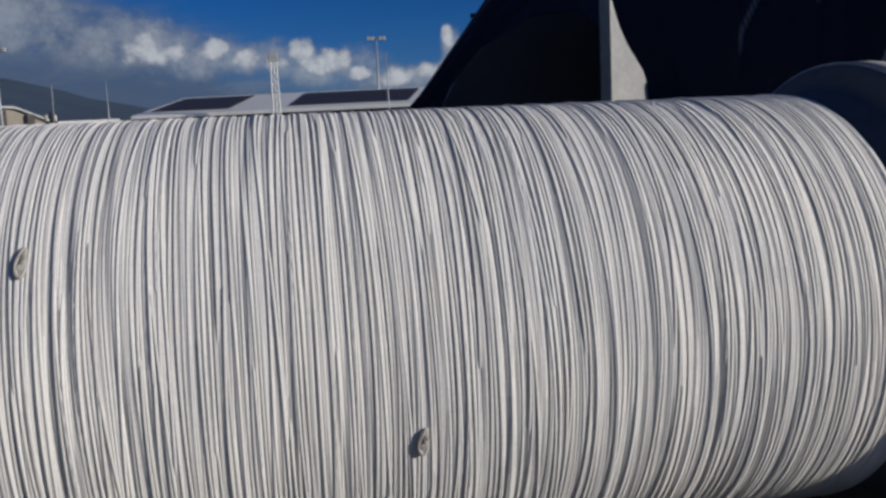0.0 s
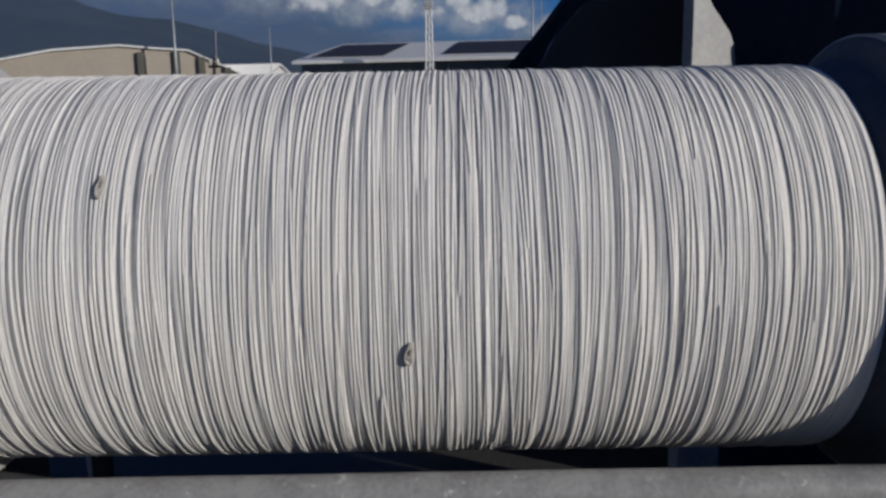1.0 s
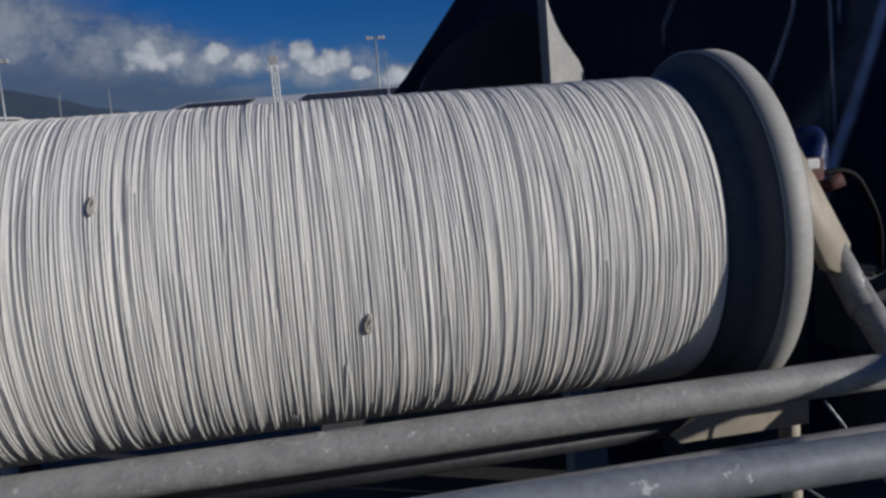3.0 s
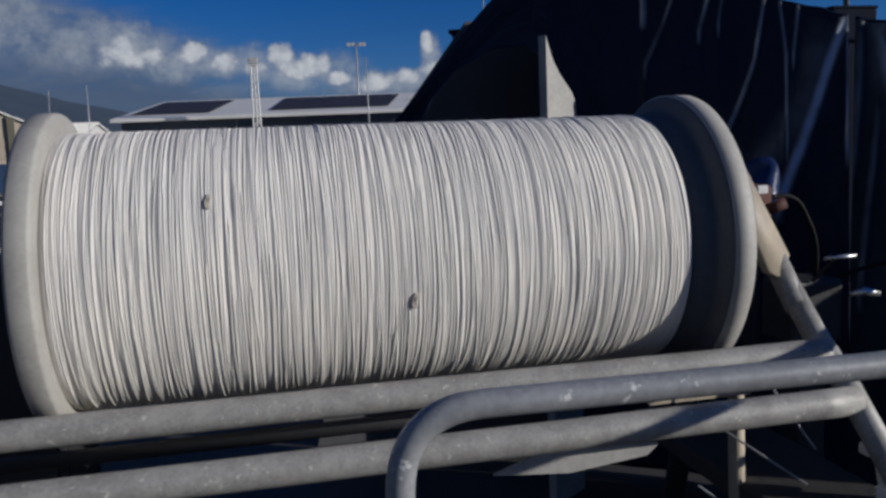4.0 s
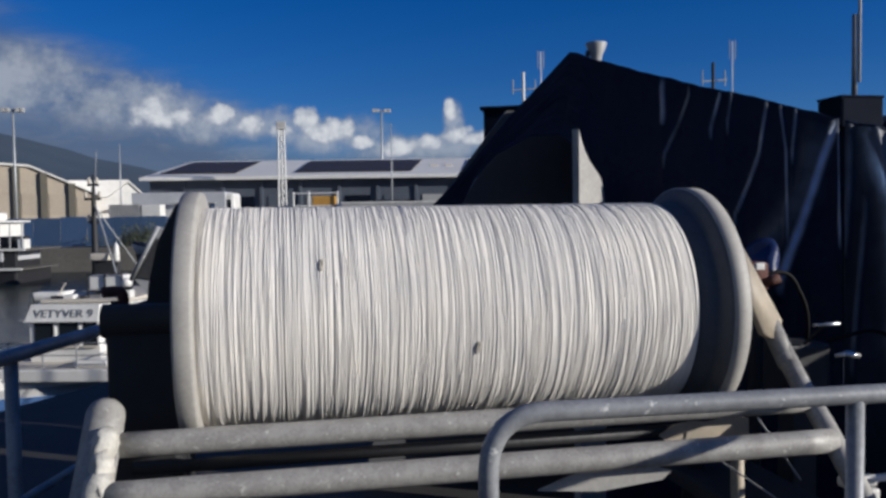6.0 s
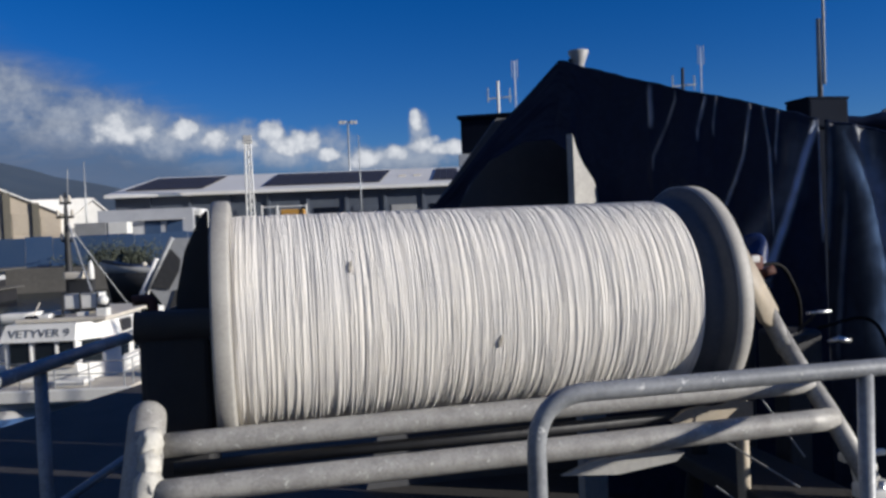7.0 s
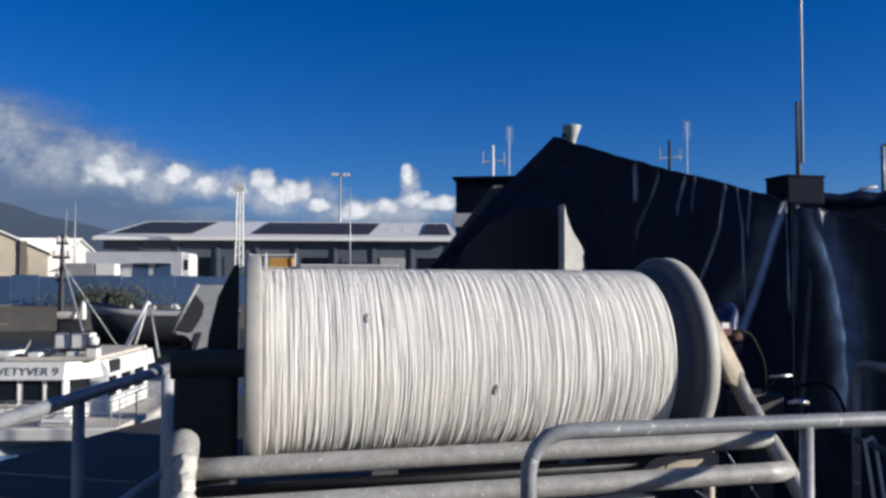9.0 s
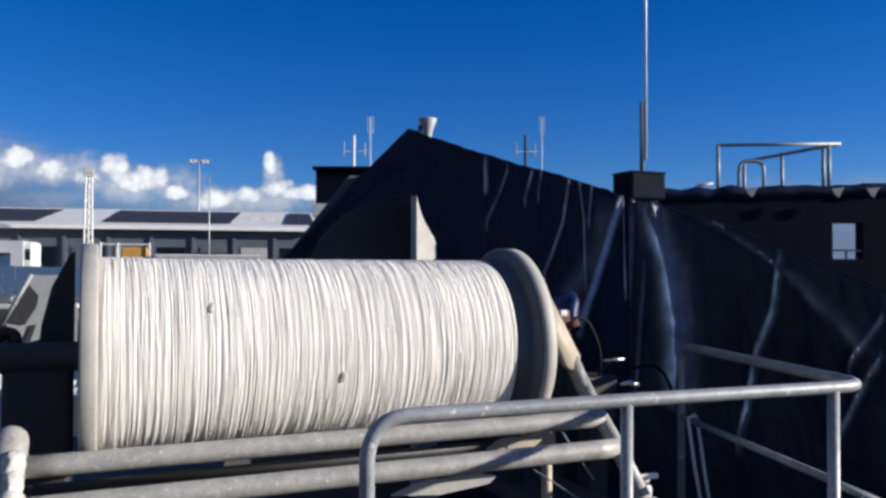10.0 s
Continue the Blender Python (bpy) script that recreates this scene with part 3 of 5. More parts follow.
def line_chute():
    d = thing("line_chute", "grey sheet-metal chute tilted outboard of the drum", "chute")
    m = Matrix.Translation(rel(0, 0.84, 0))
    part("side_sheet", prism([(-1.08, 0.055), (-0.977, 0.246), (-0.852, 0.245), (-0.80, 0.10), (-0.80, -0.10), (-0.928, -0.10), (-1.014, -0.038)], 0.012, m), CHUTE, d)
    part("panel", prism([(-1.065, 0.052), (-0.986, 0.205), (-0.950, 0.159), (-0.957, 0.113), (-1.0, 0.04)], 0.006, m @ Matrix.Translation((0, -0.009, 0))), DARK, d, "dark window panel")
    part("slot", prism([(-0.976, 0.038), (-0.958, 0.037), (-0.982, -0.04), (-1.004, -0.04)], 0.006, m @ Matrix.Translation((0, -0.009, 0))), DARK, d)
    part("edge_bar", bar(m @ Vector((-1.085, -0.01, 0.04)), m @ Vector((-0.977, -0.01, 0.25)), 0.009, 10), RAILM, d, smooth=40)
    part("stand", bar(rel(-0.92, 0.86, -0.05), rel(-0.92, 0.86, -1.25), 0.03, 12), DARK, d, smooth=40)


line_chute()


# ---- rails ----
def front_rail():
    d = thing("guard_rail", "grey tubular guard rail with worn paint and a rounded end", "guard rail")
    pts = rounded([rel(-0.110, -1.064, -1.25), rel(-0.110, -1.064, -0.094), rel(0.644, -1.084, -0.092), rel(1.535, -1.121, -0.092), rel(1.875, 0.20, -0.092), rel(1.875, 0.215, -1.25)], 0.115, 10)
    part("top_rail", tube(bmesh.new(), pts, 0.0195, 20, wob=0.02), RAILM, d, smooth=40)
    part("post", bar(rel(0.644, -1.084, -0.095), rel(0.641, -1.082, -1.25), 0.0175, 18), RAILM, d, smooth=40)
    part("post", bar(rel(1.395, -1.114, -0.095), rel(1.390, -1.112, -1.25), 0.0185, 18), RAILM, d, smooth=40)
    part("lower_rail", bar(rel(1.875, 0.209, -0.431), rel(1.392, -1.104, -0.381), 0.0135, 14), RAILM, d, smooth=40)
    part("lower_rail", bar(rel(1.392, -1.104, -0.385), rel(1.90, -1.13, -0.60), 0.0135, 14), RAILM, d, smooth=40)


front_rail()


def tied_cord():
    d = thing("tied_cord", "thin white cord tied over the lower rail", "cord")
    p = rel(1.815, 0.06, -0.425)
    part("strand", tube(bmesh.new(), [p + Vector((-0.02, 0, 0.02)), p + Vector((0.0, -0.02, -0.2)), p + Vector((0.08, -0.05, -0.72))], 0.008, 8), CORD, d, smooth=40)
    part("strand", tube(bmesh.new(), [p + Vector((0.03, 0, 0.02)), p + Vector((0.06, -0.02, -0.25)), p + Vector((0.13, -0.05, -0.72))], 0.008, 8), CORD, d, smooth=40)
    bm = bmesh.new()
    tube(bm, [p + Vector((-0.02, 0, 0.01)), p + Vector((0.0, -0.02, 0.03)), p + Vector((0.03, 0, 0.01))], 0.010, 8)
    part("knot", bm, CORD, d, smooth=40)


tied_cord()


def side_rail():
    d = thing("side_rail", "grey tubular side rail along the deck edge", "guard rail")
    a, b = rel(-1.88, -1.9, -0.15), rel(-1.085, 1.32, -0.15)
    part("top_rail", tube(bmesh.new(), [a + (b - a) * i / 12 for i in range(13)], 0.0235, 18, wob=0.02), RAILM, d, smooth=40)
    part("post", bar(rel(-1.36, 0.29, -0.16), rel(-1.36, 0.29, -1.25), 0.022, 16), RAILM, d, smooth=40)
    part("post", bar(rel(-1.135, 1.30, -0.16), rel(-1.135, 1.30, -1.25), 0.034, 16), TRAILER, d, smooth=40)
    part("post", bar(rel(-1.80, -1.60, -0.16), rel(-1.80, -1.60, -1.25), 0.022, 16), RAILM, d, smooth=40)
    part("lower_rail", bar(rel(-1.86, -1.9, -0.62), rel(-1.08, 1.30, -0.62), 0.016, 12), RAILM, d, smooth=40)


side_rail()


# ---- plate behind the drum ----
def bow_plate():
    d = thing("fin_plate", "upright grey steel fin plate with a curved back edge", "steel fin")
    prof = [(0.0, -1.575), (0.0, 0.33)]
    prof += [(0.02, 0.285), (0.05, 0.235), (0.09, 0.19), (0.14, 0.15), (0.18, 0.118), (0.205, 0.08), (0.215, 0.02)]
    prof += [(0.22, -0.1), (0.22, -1.575)]
    m = frame_xy((*rel(0.823, 1.022, 0.329)[:2], rel(0, 0, 0.329).z), (0.232, 0.178))
    part("fin", prism(prof, 0.035, m), PLATE, d, smooth=30)
    for k, (dx, dz) in enumerate(((0.228, 0.03), (0.250, 0.0))):
        p2 = [(dx, -1.575), (dx, dz + 0.03), (dx + 0.016, dz - 0.06), (dx + 0.016, -1.575)]
        part("edge_strip", prism(p2, 0.04, m @ Matrix.Translation((0, 0.02 + 0.02 * k, 0))), PLATE, d)


bow_plate()


# ---- tarpaulins ----
def tarp_sheet(name, label, top, low, creases, nu=150, nv=60, amp=0.10, sag=0.05, seed=1, mat=None):
    """A hanging sheet between two lines. Each crease: its way over the sheet as (u, v), its width, its height, the half
    width of its painted glint and how strong that is.
    """
    def near_fold(u, v, way, w):
        """How near a place on the sheet lies to a fold, and how far the fold has run out there."""
        v0, v1 = way[0][1], way[-1][1]
        if v < v0 - 0.1 or v > v1 + 0.12:
            return 9.0, 0.0
        uc = way[-1][0] if v >= v1 else way[0][0]
        for (ua, va), (ub, vb) in zip(way, way[1:]):
            if va <= v <= vb:
                uc = ua + (ub - ua) * (v - va) / max(1e-6, vb - va)
        fade = max(0.0, min(1.0, (v - v0 + 0.1) / 0.1)) * max(0.0, min(1.0, (v1 + 0.12 - v) / 0.12))
        return u - uc, fade

    def place(u, v):
        t, b = top(u), low(u)
        n = -((top(min(1, u + 0.01)) - top(max(0, u - 0.01))).cross(b - t)).normalized()
        off = 0.0
        for way, w, h, _, _ in creases:
            far, fade = near_fold(u, v, way, w)
            off += h * fade * math.exp(-abs(far) / w)
        off += amp * (0.15 + v) * noise.noise(Vector((u * 5 + seed, v * 1.3, seed)))
        off += 0.35 * amp * noise.noise(Vector((u * 17, v * 3.5, seed + 5)))
        off += 0.10 * amp * noise.noise(Vector((u * 55, v * 18, seed + 9)))
        p = t.lerp(b, v) + n * off + Vector((0, 0, -sag * math.sin(v * math.pi) * 0.5))
        if v < 0.02:
            p.z += 0.008 * noise.noise(Vector((u * 22, 0, seed)))
        return p

    # strength of the painted glint at a place on the sheet
    def glint_at(u, v):
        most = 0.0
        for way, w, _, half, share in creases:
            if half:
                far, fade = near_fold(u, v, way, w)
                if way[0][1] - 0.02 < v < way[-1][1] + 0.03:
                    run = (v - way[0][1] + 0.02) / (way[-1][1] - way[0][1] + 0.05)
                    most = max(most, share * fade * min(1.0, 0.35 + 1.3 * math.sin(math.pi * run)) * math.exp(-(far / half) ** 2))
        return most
    bm = bmesh.new()
    fold_glint = bm.verts.layers.float.new("fold_glint")
    grid = []
    for i in range(nu + 1):
        row = []
        for j in range(nv + 1):
            w_ = j / nv
            vert = bm.verts.new(place(i / nu, w_ * w_ * 0.45 + w_ * 0.55))
            vert[fold_glint] = glint_at(i / nu, w_ * w_ * 0.45 + w_ * 0.55)
            row.append(vert)
        grid.append(row)
    for a, b in zip(grid, grid[1:]):
        for j in range(nv):
            bm.faces.new((a[j], a[j + 1], b[j + 1], b[j]))
    ob = part(name, bm, mat or TARP, smooth=0)
    so = ob.modifiers.new("thick", "SOLIDIFY")
    so.thickness = 0.003
    hem = [place(i / 80, 0.0) for i in range(81)]
    part("hem", tube(bmesh.new(), hem, 0.006, 8), TARP, ob, smooth=0)
    return tagged(ob, label, "tarpaulin")


def knot_line(us, pts):
    """A broken line that passes each point at its own share of the way."""
    def at(u):
        for a, b, p, q in zip(us, us[1:], pts, pts[1:]):
            if u <= b + 1e-9:
                return p.lerp(q, max(0.0, (u - a) / (b - a)))
        return pts[-1].copy()
    return at


def tarps():
    edge = knot_line([0, 0.108, 0.169, 0.224, 0.38, 0.58, 0.76, 1.0], [rel(-0.1, 2.1, -0.1), rel(0.43, 1.88, 0.46), rel(0.7, 1.72, 0.8), rel(0.928, 1.444, 1.084), rel(1.136, 1.259, 0.98), rel(1.384, 1.051, 0.869), rel(1.612, 0.879, 0.785), rel(1.895, 0.7, 0.671)])
    foot = knot_line([0, 0.113, 0.144, 0.175, 0.211, 0.239, 0.269, 0.32, 0.42, 0.7, 1.0], [rel(-0.06, 2.05, -0.14), rel(0.45, 1.88, 0.3), rel(0.52, 1.81, 0.46), rel(0.63, 1.75, 0.59), rel(0.78, 1.62, 0.68), rel(0.9, 1.5, 0.68), rel(0.94, 1.4, 0.61), rel(0.97, 1.44, 0.3), rel(1.1, 1.4, -1.22), rel(1.56, 1.05, -1.22), rel(2, 0.76, -1.22)])
    # last two numbers of each fold: half width and strength of its painted glint
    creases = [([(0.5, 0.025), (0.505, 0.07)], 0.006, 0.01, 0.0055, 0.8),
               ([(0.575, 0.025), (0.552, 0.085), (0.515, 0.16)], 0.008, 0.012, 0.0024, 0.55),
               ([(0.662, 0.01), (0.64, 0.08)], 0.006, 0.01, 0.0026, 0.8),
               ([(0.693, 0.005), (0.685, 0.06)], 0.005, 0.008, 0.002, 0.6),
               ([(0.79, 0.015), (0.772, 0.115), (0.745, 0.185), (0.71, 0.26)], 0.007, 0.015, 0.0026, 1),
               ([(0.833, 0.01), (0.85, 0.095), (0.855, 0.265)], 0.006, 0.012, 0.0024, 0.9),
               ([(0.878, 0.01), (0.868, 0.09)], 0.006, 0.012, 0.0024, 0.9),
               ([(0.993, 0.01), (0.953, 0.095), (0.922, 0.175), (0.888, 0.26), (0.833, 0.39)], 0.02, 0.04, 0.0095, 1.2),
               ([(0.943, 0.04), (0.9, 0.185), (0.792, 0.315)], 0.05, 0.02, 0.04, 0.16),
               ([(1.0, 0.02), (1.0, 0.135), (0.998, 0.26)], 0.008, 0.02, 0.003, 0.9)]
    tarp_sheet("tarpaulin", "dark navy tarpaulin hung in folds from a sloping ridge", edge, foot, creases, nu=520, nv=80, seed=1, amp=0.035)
    # dark backing, added so that the opening under the sheet reads as shaded
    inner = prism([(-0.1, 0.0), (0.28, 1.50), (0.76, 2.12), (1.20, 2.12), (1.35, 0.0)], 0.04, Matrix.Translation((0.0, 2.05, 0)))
    tagged(part("wall_backing", inner, REEF), "dark backing added to stand for the shaded opening", "wall", kind="structure")
    # unseen wall added to block the sun from that backing
    tagged(part("wall_sun_block", slab([(1.06, 1.56), (1.36, 2.04), (1.40, 2.02), (1.10, 1.54)], 0.0, 2.24), REEF), "unseen wall added to keep sun off the backing", "wall", kind="structure")
    # unseen wall added only for the shadow it casts on the deck
    tagged(part("wall_deck_shade", slab([(1.37, 2.06), (2.10, 3.60), (2.15, 3.58), (1.42, 2.04)], 0.0, 1.6), REEF), "unseen wall added to shade the deck", "wall", kind="structure")
    # sheet stretched low behind the guard rail
    rtop = knot_line([0, 0.08, 0.3, 0.44, 0.66, 1.0], [rel(1.918, 0.687, 0.664), rel(2.039, 0.611, 0.625), rel(2.332, 0.339, 0.489), rel(2.472, 0.099, 0.362), rel(2.586, -0.344, 0.18), rel(2.67, -1.1, -0.08)])
    rfoot = knot_line([0, 0.08, 0.3, 0.44, 0.66, 1.0], [rel(1.98, 0.76, -1.22), rel(2.1, 0.7, -1.22), rel(2.45, 0.45, -1.22), rel(2.6, 0.15, -1.22), rel(2.72, -0.3, -1.22), rel(2.8, -1.1, -1.22)])
    # the third entry paints a broad pale band of light down the sheet
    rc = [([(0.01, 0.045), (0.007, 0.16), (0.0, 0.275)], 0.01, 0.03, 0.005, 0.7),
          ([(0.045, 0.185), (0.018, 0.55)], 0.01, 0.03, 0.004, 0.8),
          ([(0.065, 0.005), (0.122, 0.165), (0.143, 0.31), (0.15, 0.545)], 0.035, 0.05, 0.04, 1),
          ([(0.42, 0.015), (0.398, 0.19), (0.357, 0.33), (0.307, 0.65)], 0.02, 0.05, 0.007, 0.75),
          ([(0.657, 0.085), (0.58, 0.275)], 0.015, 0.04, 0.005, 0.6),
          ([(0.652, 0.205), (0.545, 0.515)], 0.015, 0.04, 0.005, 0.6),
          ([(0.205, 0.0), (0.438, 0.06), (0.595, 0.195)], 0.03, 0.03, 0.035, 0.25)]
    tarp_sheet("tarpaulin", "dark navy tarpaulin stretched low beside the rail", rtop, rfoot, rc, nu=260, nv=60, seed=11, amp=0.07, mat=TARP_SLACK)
    # blue lump added behind the flange in place of the tarpaulin's blue sheen
    d = thing("blue_sheen", "crumpled blue lump standing in for the tarpaulin's sheen", "plastic sheet")
    bm = bmesh.new()
    bmesh.ops.create_icosphere(bm, subdivisions=4, radius=0.085, matrix=Matrix.Translation(rel(1.46, 0.60, 0.03)) @ Matrix.Diagonal((1.0, 0.6, 1.3, 1)))
    for v in bm.verts:
        v.co += 0.08 * Vector((noise.noise(v.co * 9), noise.noise(v.co * 9 + Vector((5, 0, 0))), noise.noise(v.co * 9 + Vector((0, 7, 0)))))
    part("fold", bm, BLUE, d, smooth=30)
    part("support", bar(rel(1.45, 0.60, 0.02), rel(1.45, 0.64, -1.25), 0.03, 10), DARK, d)


tarps()


# ---- clutter behind the right flange ----
def valve_stand():
    d = thing("valve_stand", "black hydraulic valve block with chromed levers", "hydraulic valve")
    part("block", boxed(rel(1.26, 0.10, -0.40), rel(1.44, 0.26, -0.20), 0.015), DARK, d)
    part("stand", boxed(rel(1.30, 0.12, -1.25), rel(1.40, 0.22, -0.40), 0.01), DARK, d)
    part("lever", tube(bmesh.new(), [rel(1.31, 0.02, -0.122), rel(1.36, 0.01, -0.118), rel(1.40, 0.0, -0.116)], 0.006, 10), STEEL, d, "chromed lever", smooth=40)
    part("lever", tube(bmesh.new(), [rel(1.36, -0.03, -0.222), rel(1.40, -0.04, -0.215), rel(1.44, -0.05, -0.222)], [0.006, 0.013, 0.008], 10), STEEL, d, "chromed fitting", smooth=40)
    part("fitting", boxed(rel(1.08, 0.06, 0.00), rel(1.17, 0.15, 0.10), 0.012), RUST, d, "rusty brown coupling", smooth=30)
    part("fitting", bar(rel(1.12, 0.02, 0.03), rel(1.17, 0.0, 0.05), 0.016, 12), RUST, d, smooth=40)
    part("lever_arm", bar(rel(1.33, 0.10, -0.20), rel(1.35, 0.01, -0.118), 0.006, 8), DARK, d)
    part("tag", boxed(rel(1.10, 0.03, 0.075), rel(1.135, 0.045, 0.10), 0.004), WHITE, d, "small white tag")
    for k, pts in enumerate(([(1.14, 0.1, 0.05), (1.27, 0.1, 0.07), (1.36, 0.12, -0.08), (1.37, 0.14, -0.2)],
                             [(1.12, 0.1, 0.0), (1.22, 0.05, -0.2), (1.30, 0.1, -0.3)],
                             [(1.46, 0.15, -0.2), (1.75, 0.2, -0.16), (1.95, 0.3, -0.45), (1.98, 0.3, -1.22)])):
        part("hose", tube(bmesh.new(), rounded([rel(*p) for p in pts], 0.14, 8), 0.0075, 10), RUBBER, d, "black hydraulic hose", smooth=40)


valve_stand()


def deck_valve():
    d = thing("deck_valve", "small white painted valve on the deck", "valve")
    part("wheel", boxed(rel(1.105, -0.43, -0.535), rel(1.215, -0.39, -0.505), 0.008), WHITE, d)
    part("handle", boxed(rel(1.140, -0.45, -0.515), rel(1.240, -0.43, -0.495), 0.006), WHITE, d)
    part("lug", boxed(rel(1.180, -0.41, -0.60), rel(1.240, -0.38, -0.55), 0.008), WHITE, d)
    part("body", bar(rel(1.160, -0.41, -0.53), rel(1.200, -0.41, -0.72), 0.022, 14), WHITE, d, smooth=40)
    part("base", boxed(rel(1.120, -0.46, -1.25), rel(1.300, -0.32, -0.70), 0.02), DECK, d)


deck_valve()


# ---- superstructure ----
def deckhouse():
    d = thing("deckhouse", "dark shaded deckhouse with an open window", "deckhouse")
    m = frame_xy((7.9, 7.45, 0), (0.92, -0.39))
    t = 0.25
    # wall pieces round the opening
    for n, (x0, x1, z0, z1) in enumerate(((-1.0, 2.27, 0.0, 2.70), (2.27, 2.74, 0.0, 1.70), (2.27, 2.74, 2.27, 2.80), (2.74, 7.0, 0.0, 2.90))):
        part("wall", boxed((x0, 0, z0), (x1, t, z1), 0.01, m), HOUSE, d)
    pts = [m @ Vector((-1.05 + 7.95 * i / 60, 0.05, 2.70 + 0.018 * i / 6 + 0.05 * noise.noise(Vector((i * 0.35, 2, 0))))) for i in range(61)]
    part("rolled_cover", tube(bmesh.new(), pts, [0.10 + 0.035 * noise.noise(Vector((i * 0.5, 0, 4))) for i in range(61)], 12), TARP, d, "dark cover rolled along the roof edge", smooth=0)
    for x in (0.85, 2.2, 2.75):
        part("torn_tip", prism([(x, 2.80), (x + 0.20, 2.82), (x + 0.15, 2.74), (x + 0.11, 2.66), (x + 0.05, 2.70)], 0.02, m @ Matrix.Translation((0, -0.13, 0))), GREYHULL, d, "torn pale edge of the cover")
    part("window_bar", boxed((2.27, 0.05, 1.82), (2.74, 0.08, 1.85), 0.004, m), RAILM, d)
    part("window_bar", boxed((2.49, 0.05, 1.70), (2.52, 0.08, 1.82), 0.004, m), RAILM, d)
    r = thing("roof_rail", "thin grey guard rail on the deckhouse roof", "guard rail")
    def q(x, y, z):
        return m @ Vector((x, y, z))
    part("top_rail", bar(q(0.48, 0.05, 3.50), q(2.42, 0.05, 3.53), 0.026, 10), RAILM, r, smooth=40)
    part("top_rail", bar(q(2.42, 0.05, 3.53), q(1.55, 1.85, 3.48), 0.03, 10), RAILM, r, smooth=40)
    for x, y, z in ((0.48, 0.05, 3.50), (2.24, 0.05, 3.52), (1.92, 1.09, 3.5), (2.28, 0.33, 3.52), (1.55, 1.85, 3.48)):
        part("post", bar(q(x, y, 2.7), q(x, y, z), 0.03, 10), RAILM, r, smooth=40)
    part("hoop", tube(bmesh.new(), rounded([q(0.90, 0.3, 2.7), q(0.90, 0.3, 3.28), q(1.30, 0.3, 3.28), q(1.30, 0.3, 2.7)], 0.15), 0.028, 10), RAILM, r, smooth=40)
    part("hoop", tube(bmesh.new(), rounded([q(0.2, 0.3, 2.7), q(0.2, 0.3, 2.88), q(0.48, 0.3, 2.92)], 0.12), 0.025, 10), RAILM, r, smooth=40)
    part("beam", boxed((-0.95, 0.0, 2.70), (4.0, 0.34, 2.725), 0.005, m), HOUSE, r)
    part("beam", bar(q(2.3, 0.1, 2.69), q(1.0, 3.0, 2.69), 0.035, 8), HOUSE, r)
    b = thing("locker_box", "square dark grey locker beyond the tarpaulin ridge", "locker")
    part("body", boxed(rel(5.12, 5.1, 1.12), rel(5.62, 5.5, 1.435), 0.03), HOUSE, b)
    part("lid", boxed(rel(5.115, 5.095, 1.425), rel(5.625, 5.505, 1.455), 0.012), HOUSE, b)
    part("stand", boxed(rel(5.2, 5.15, -1.25), rel(5.55, 5.45, 1.12), 0.01), HOUSE, b)
    w = thing("whip_antenna", "tall white whip antenna on a dark base", "antenna")
    part("base_tube", bar(rel(5.345, 5.2, 1.45), rel(5.345, 5.2, 2.30), 0.028, 12), RAILM, w, smooth=40)
    part("whip", bar(rel(5.38, 5.17, 1.6), rel(5.38, 5.16, 5.6), 0.015, 10), WHITE, w, smooth=40)
    h = thing("wheelhouse_block", "dark flat-topped wheelhouse behind the tarpaulin", "wheelhouse")
    m2 = frame_xy((1.989, 7.837, 0), (0.92, -0.38))
    part("wall", boxed((0, 0, 1.95), (1.5, 0.7, 2.86), 0.02, m2), HOUSE, h)
    for lx in (0.3, 1.38):
        part("leg", boxed((lx, 0.05, -0.2), (lx + 0.07, 0.12, 1.95), 0.01, m2), HOUSE, h)
    part("roof", boxed((-0.04, -0.04, 2.86), (1.54, 0.74, 2.905), 0.01, m2), HOUSE, h)
    part("step", boxed((-0.03, -0.06, 2.22), (0.28, -0.005, 2.40), 0.01, m2), WHITE, h, "small white panel")
    for x in (2.715, 5.01):
        y = 8.49 if x < 3 else 7.52
        a = thing("radio_mast", "thin white radio mast with crossed aerials", "antenna", group="radio masts")
        part("pole", bar(rel(x, y, -1.25), rel(x, y, 2.22), 0.021, 8), WHITE if x < 3 else DARK, a, smooth=40)
        part("cross_arm", bar(rel(x - 0.16, y, 1.97), rel(x + 0.2, y, 2.0), 0.010, 6), MASTM, a)
        for k in (-0.15, 0.17):
            part("aerial", bar(rel(x + k, y, 1.92), rel(x + k, y, 2.12), 0.009, 6), MASTM, a)
        part("whip", bar(rel(x + 0.22, y - 0.1, 1.0), rel(x + 0.22, y - 0.1, 2.48), 0.008, 6), WHITE, a)
        for k in (-0.04, 0.04):
            part("aerial", bar(rel(x + 0.22 + k, y - 0.1, 2.25), rel(x + 0.22 + k, y - 0.1, 2.5), 0.006, 6), MASTM, a)
    v = thing("vent_cowl", "pale metal vent cowl on a short stack", "vent")
    bm = bmesh.new()
    c = rel(1.513, 2.60, 0)
    tube(bm, [c + Vector((0, 0, z)) for z in (1.0, 1.26, 1.30, 1.375, 1.385)], [0.03, 0.03, 0.040, 0.070, 0.066], 20)
    part("cowl", bm, GREYHULL, v, smooth=35)
    part("stack", bar(c + Vector((-0.06, 0, -1.25)), c + Vector((-0.06, 0, 1.33)), 0.014, 10), DARK, v)


deckhouse()


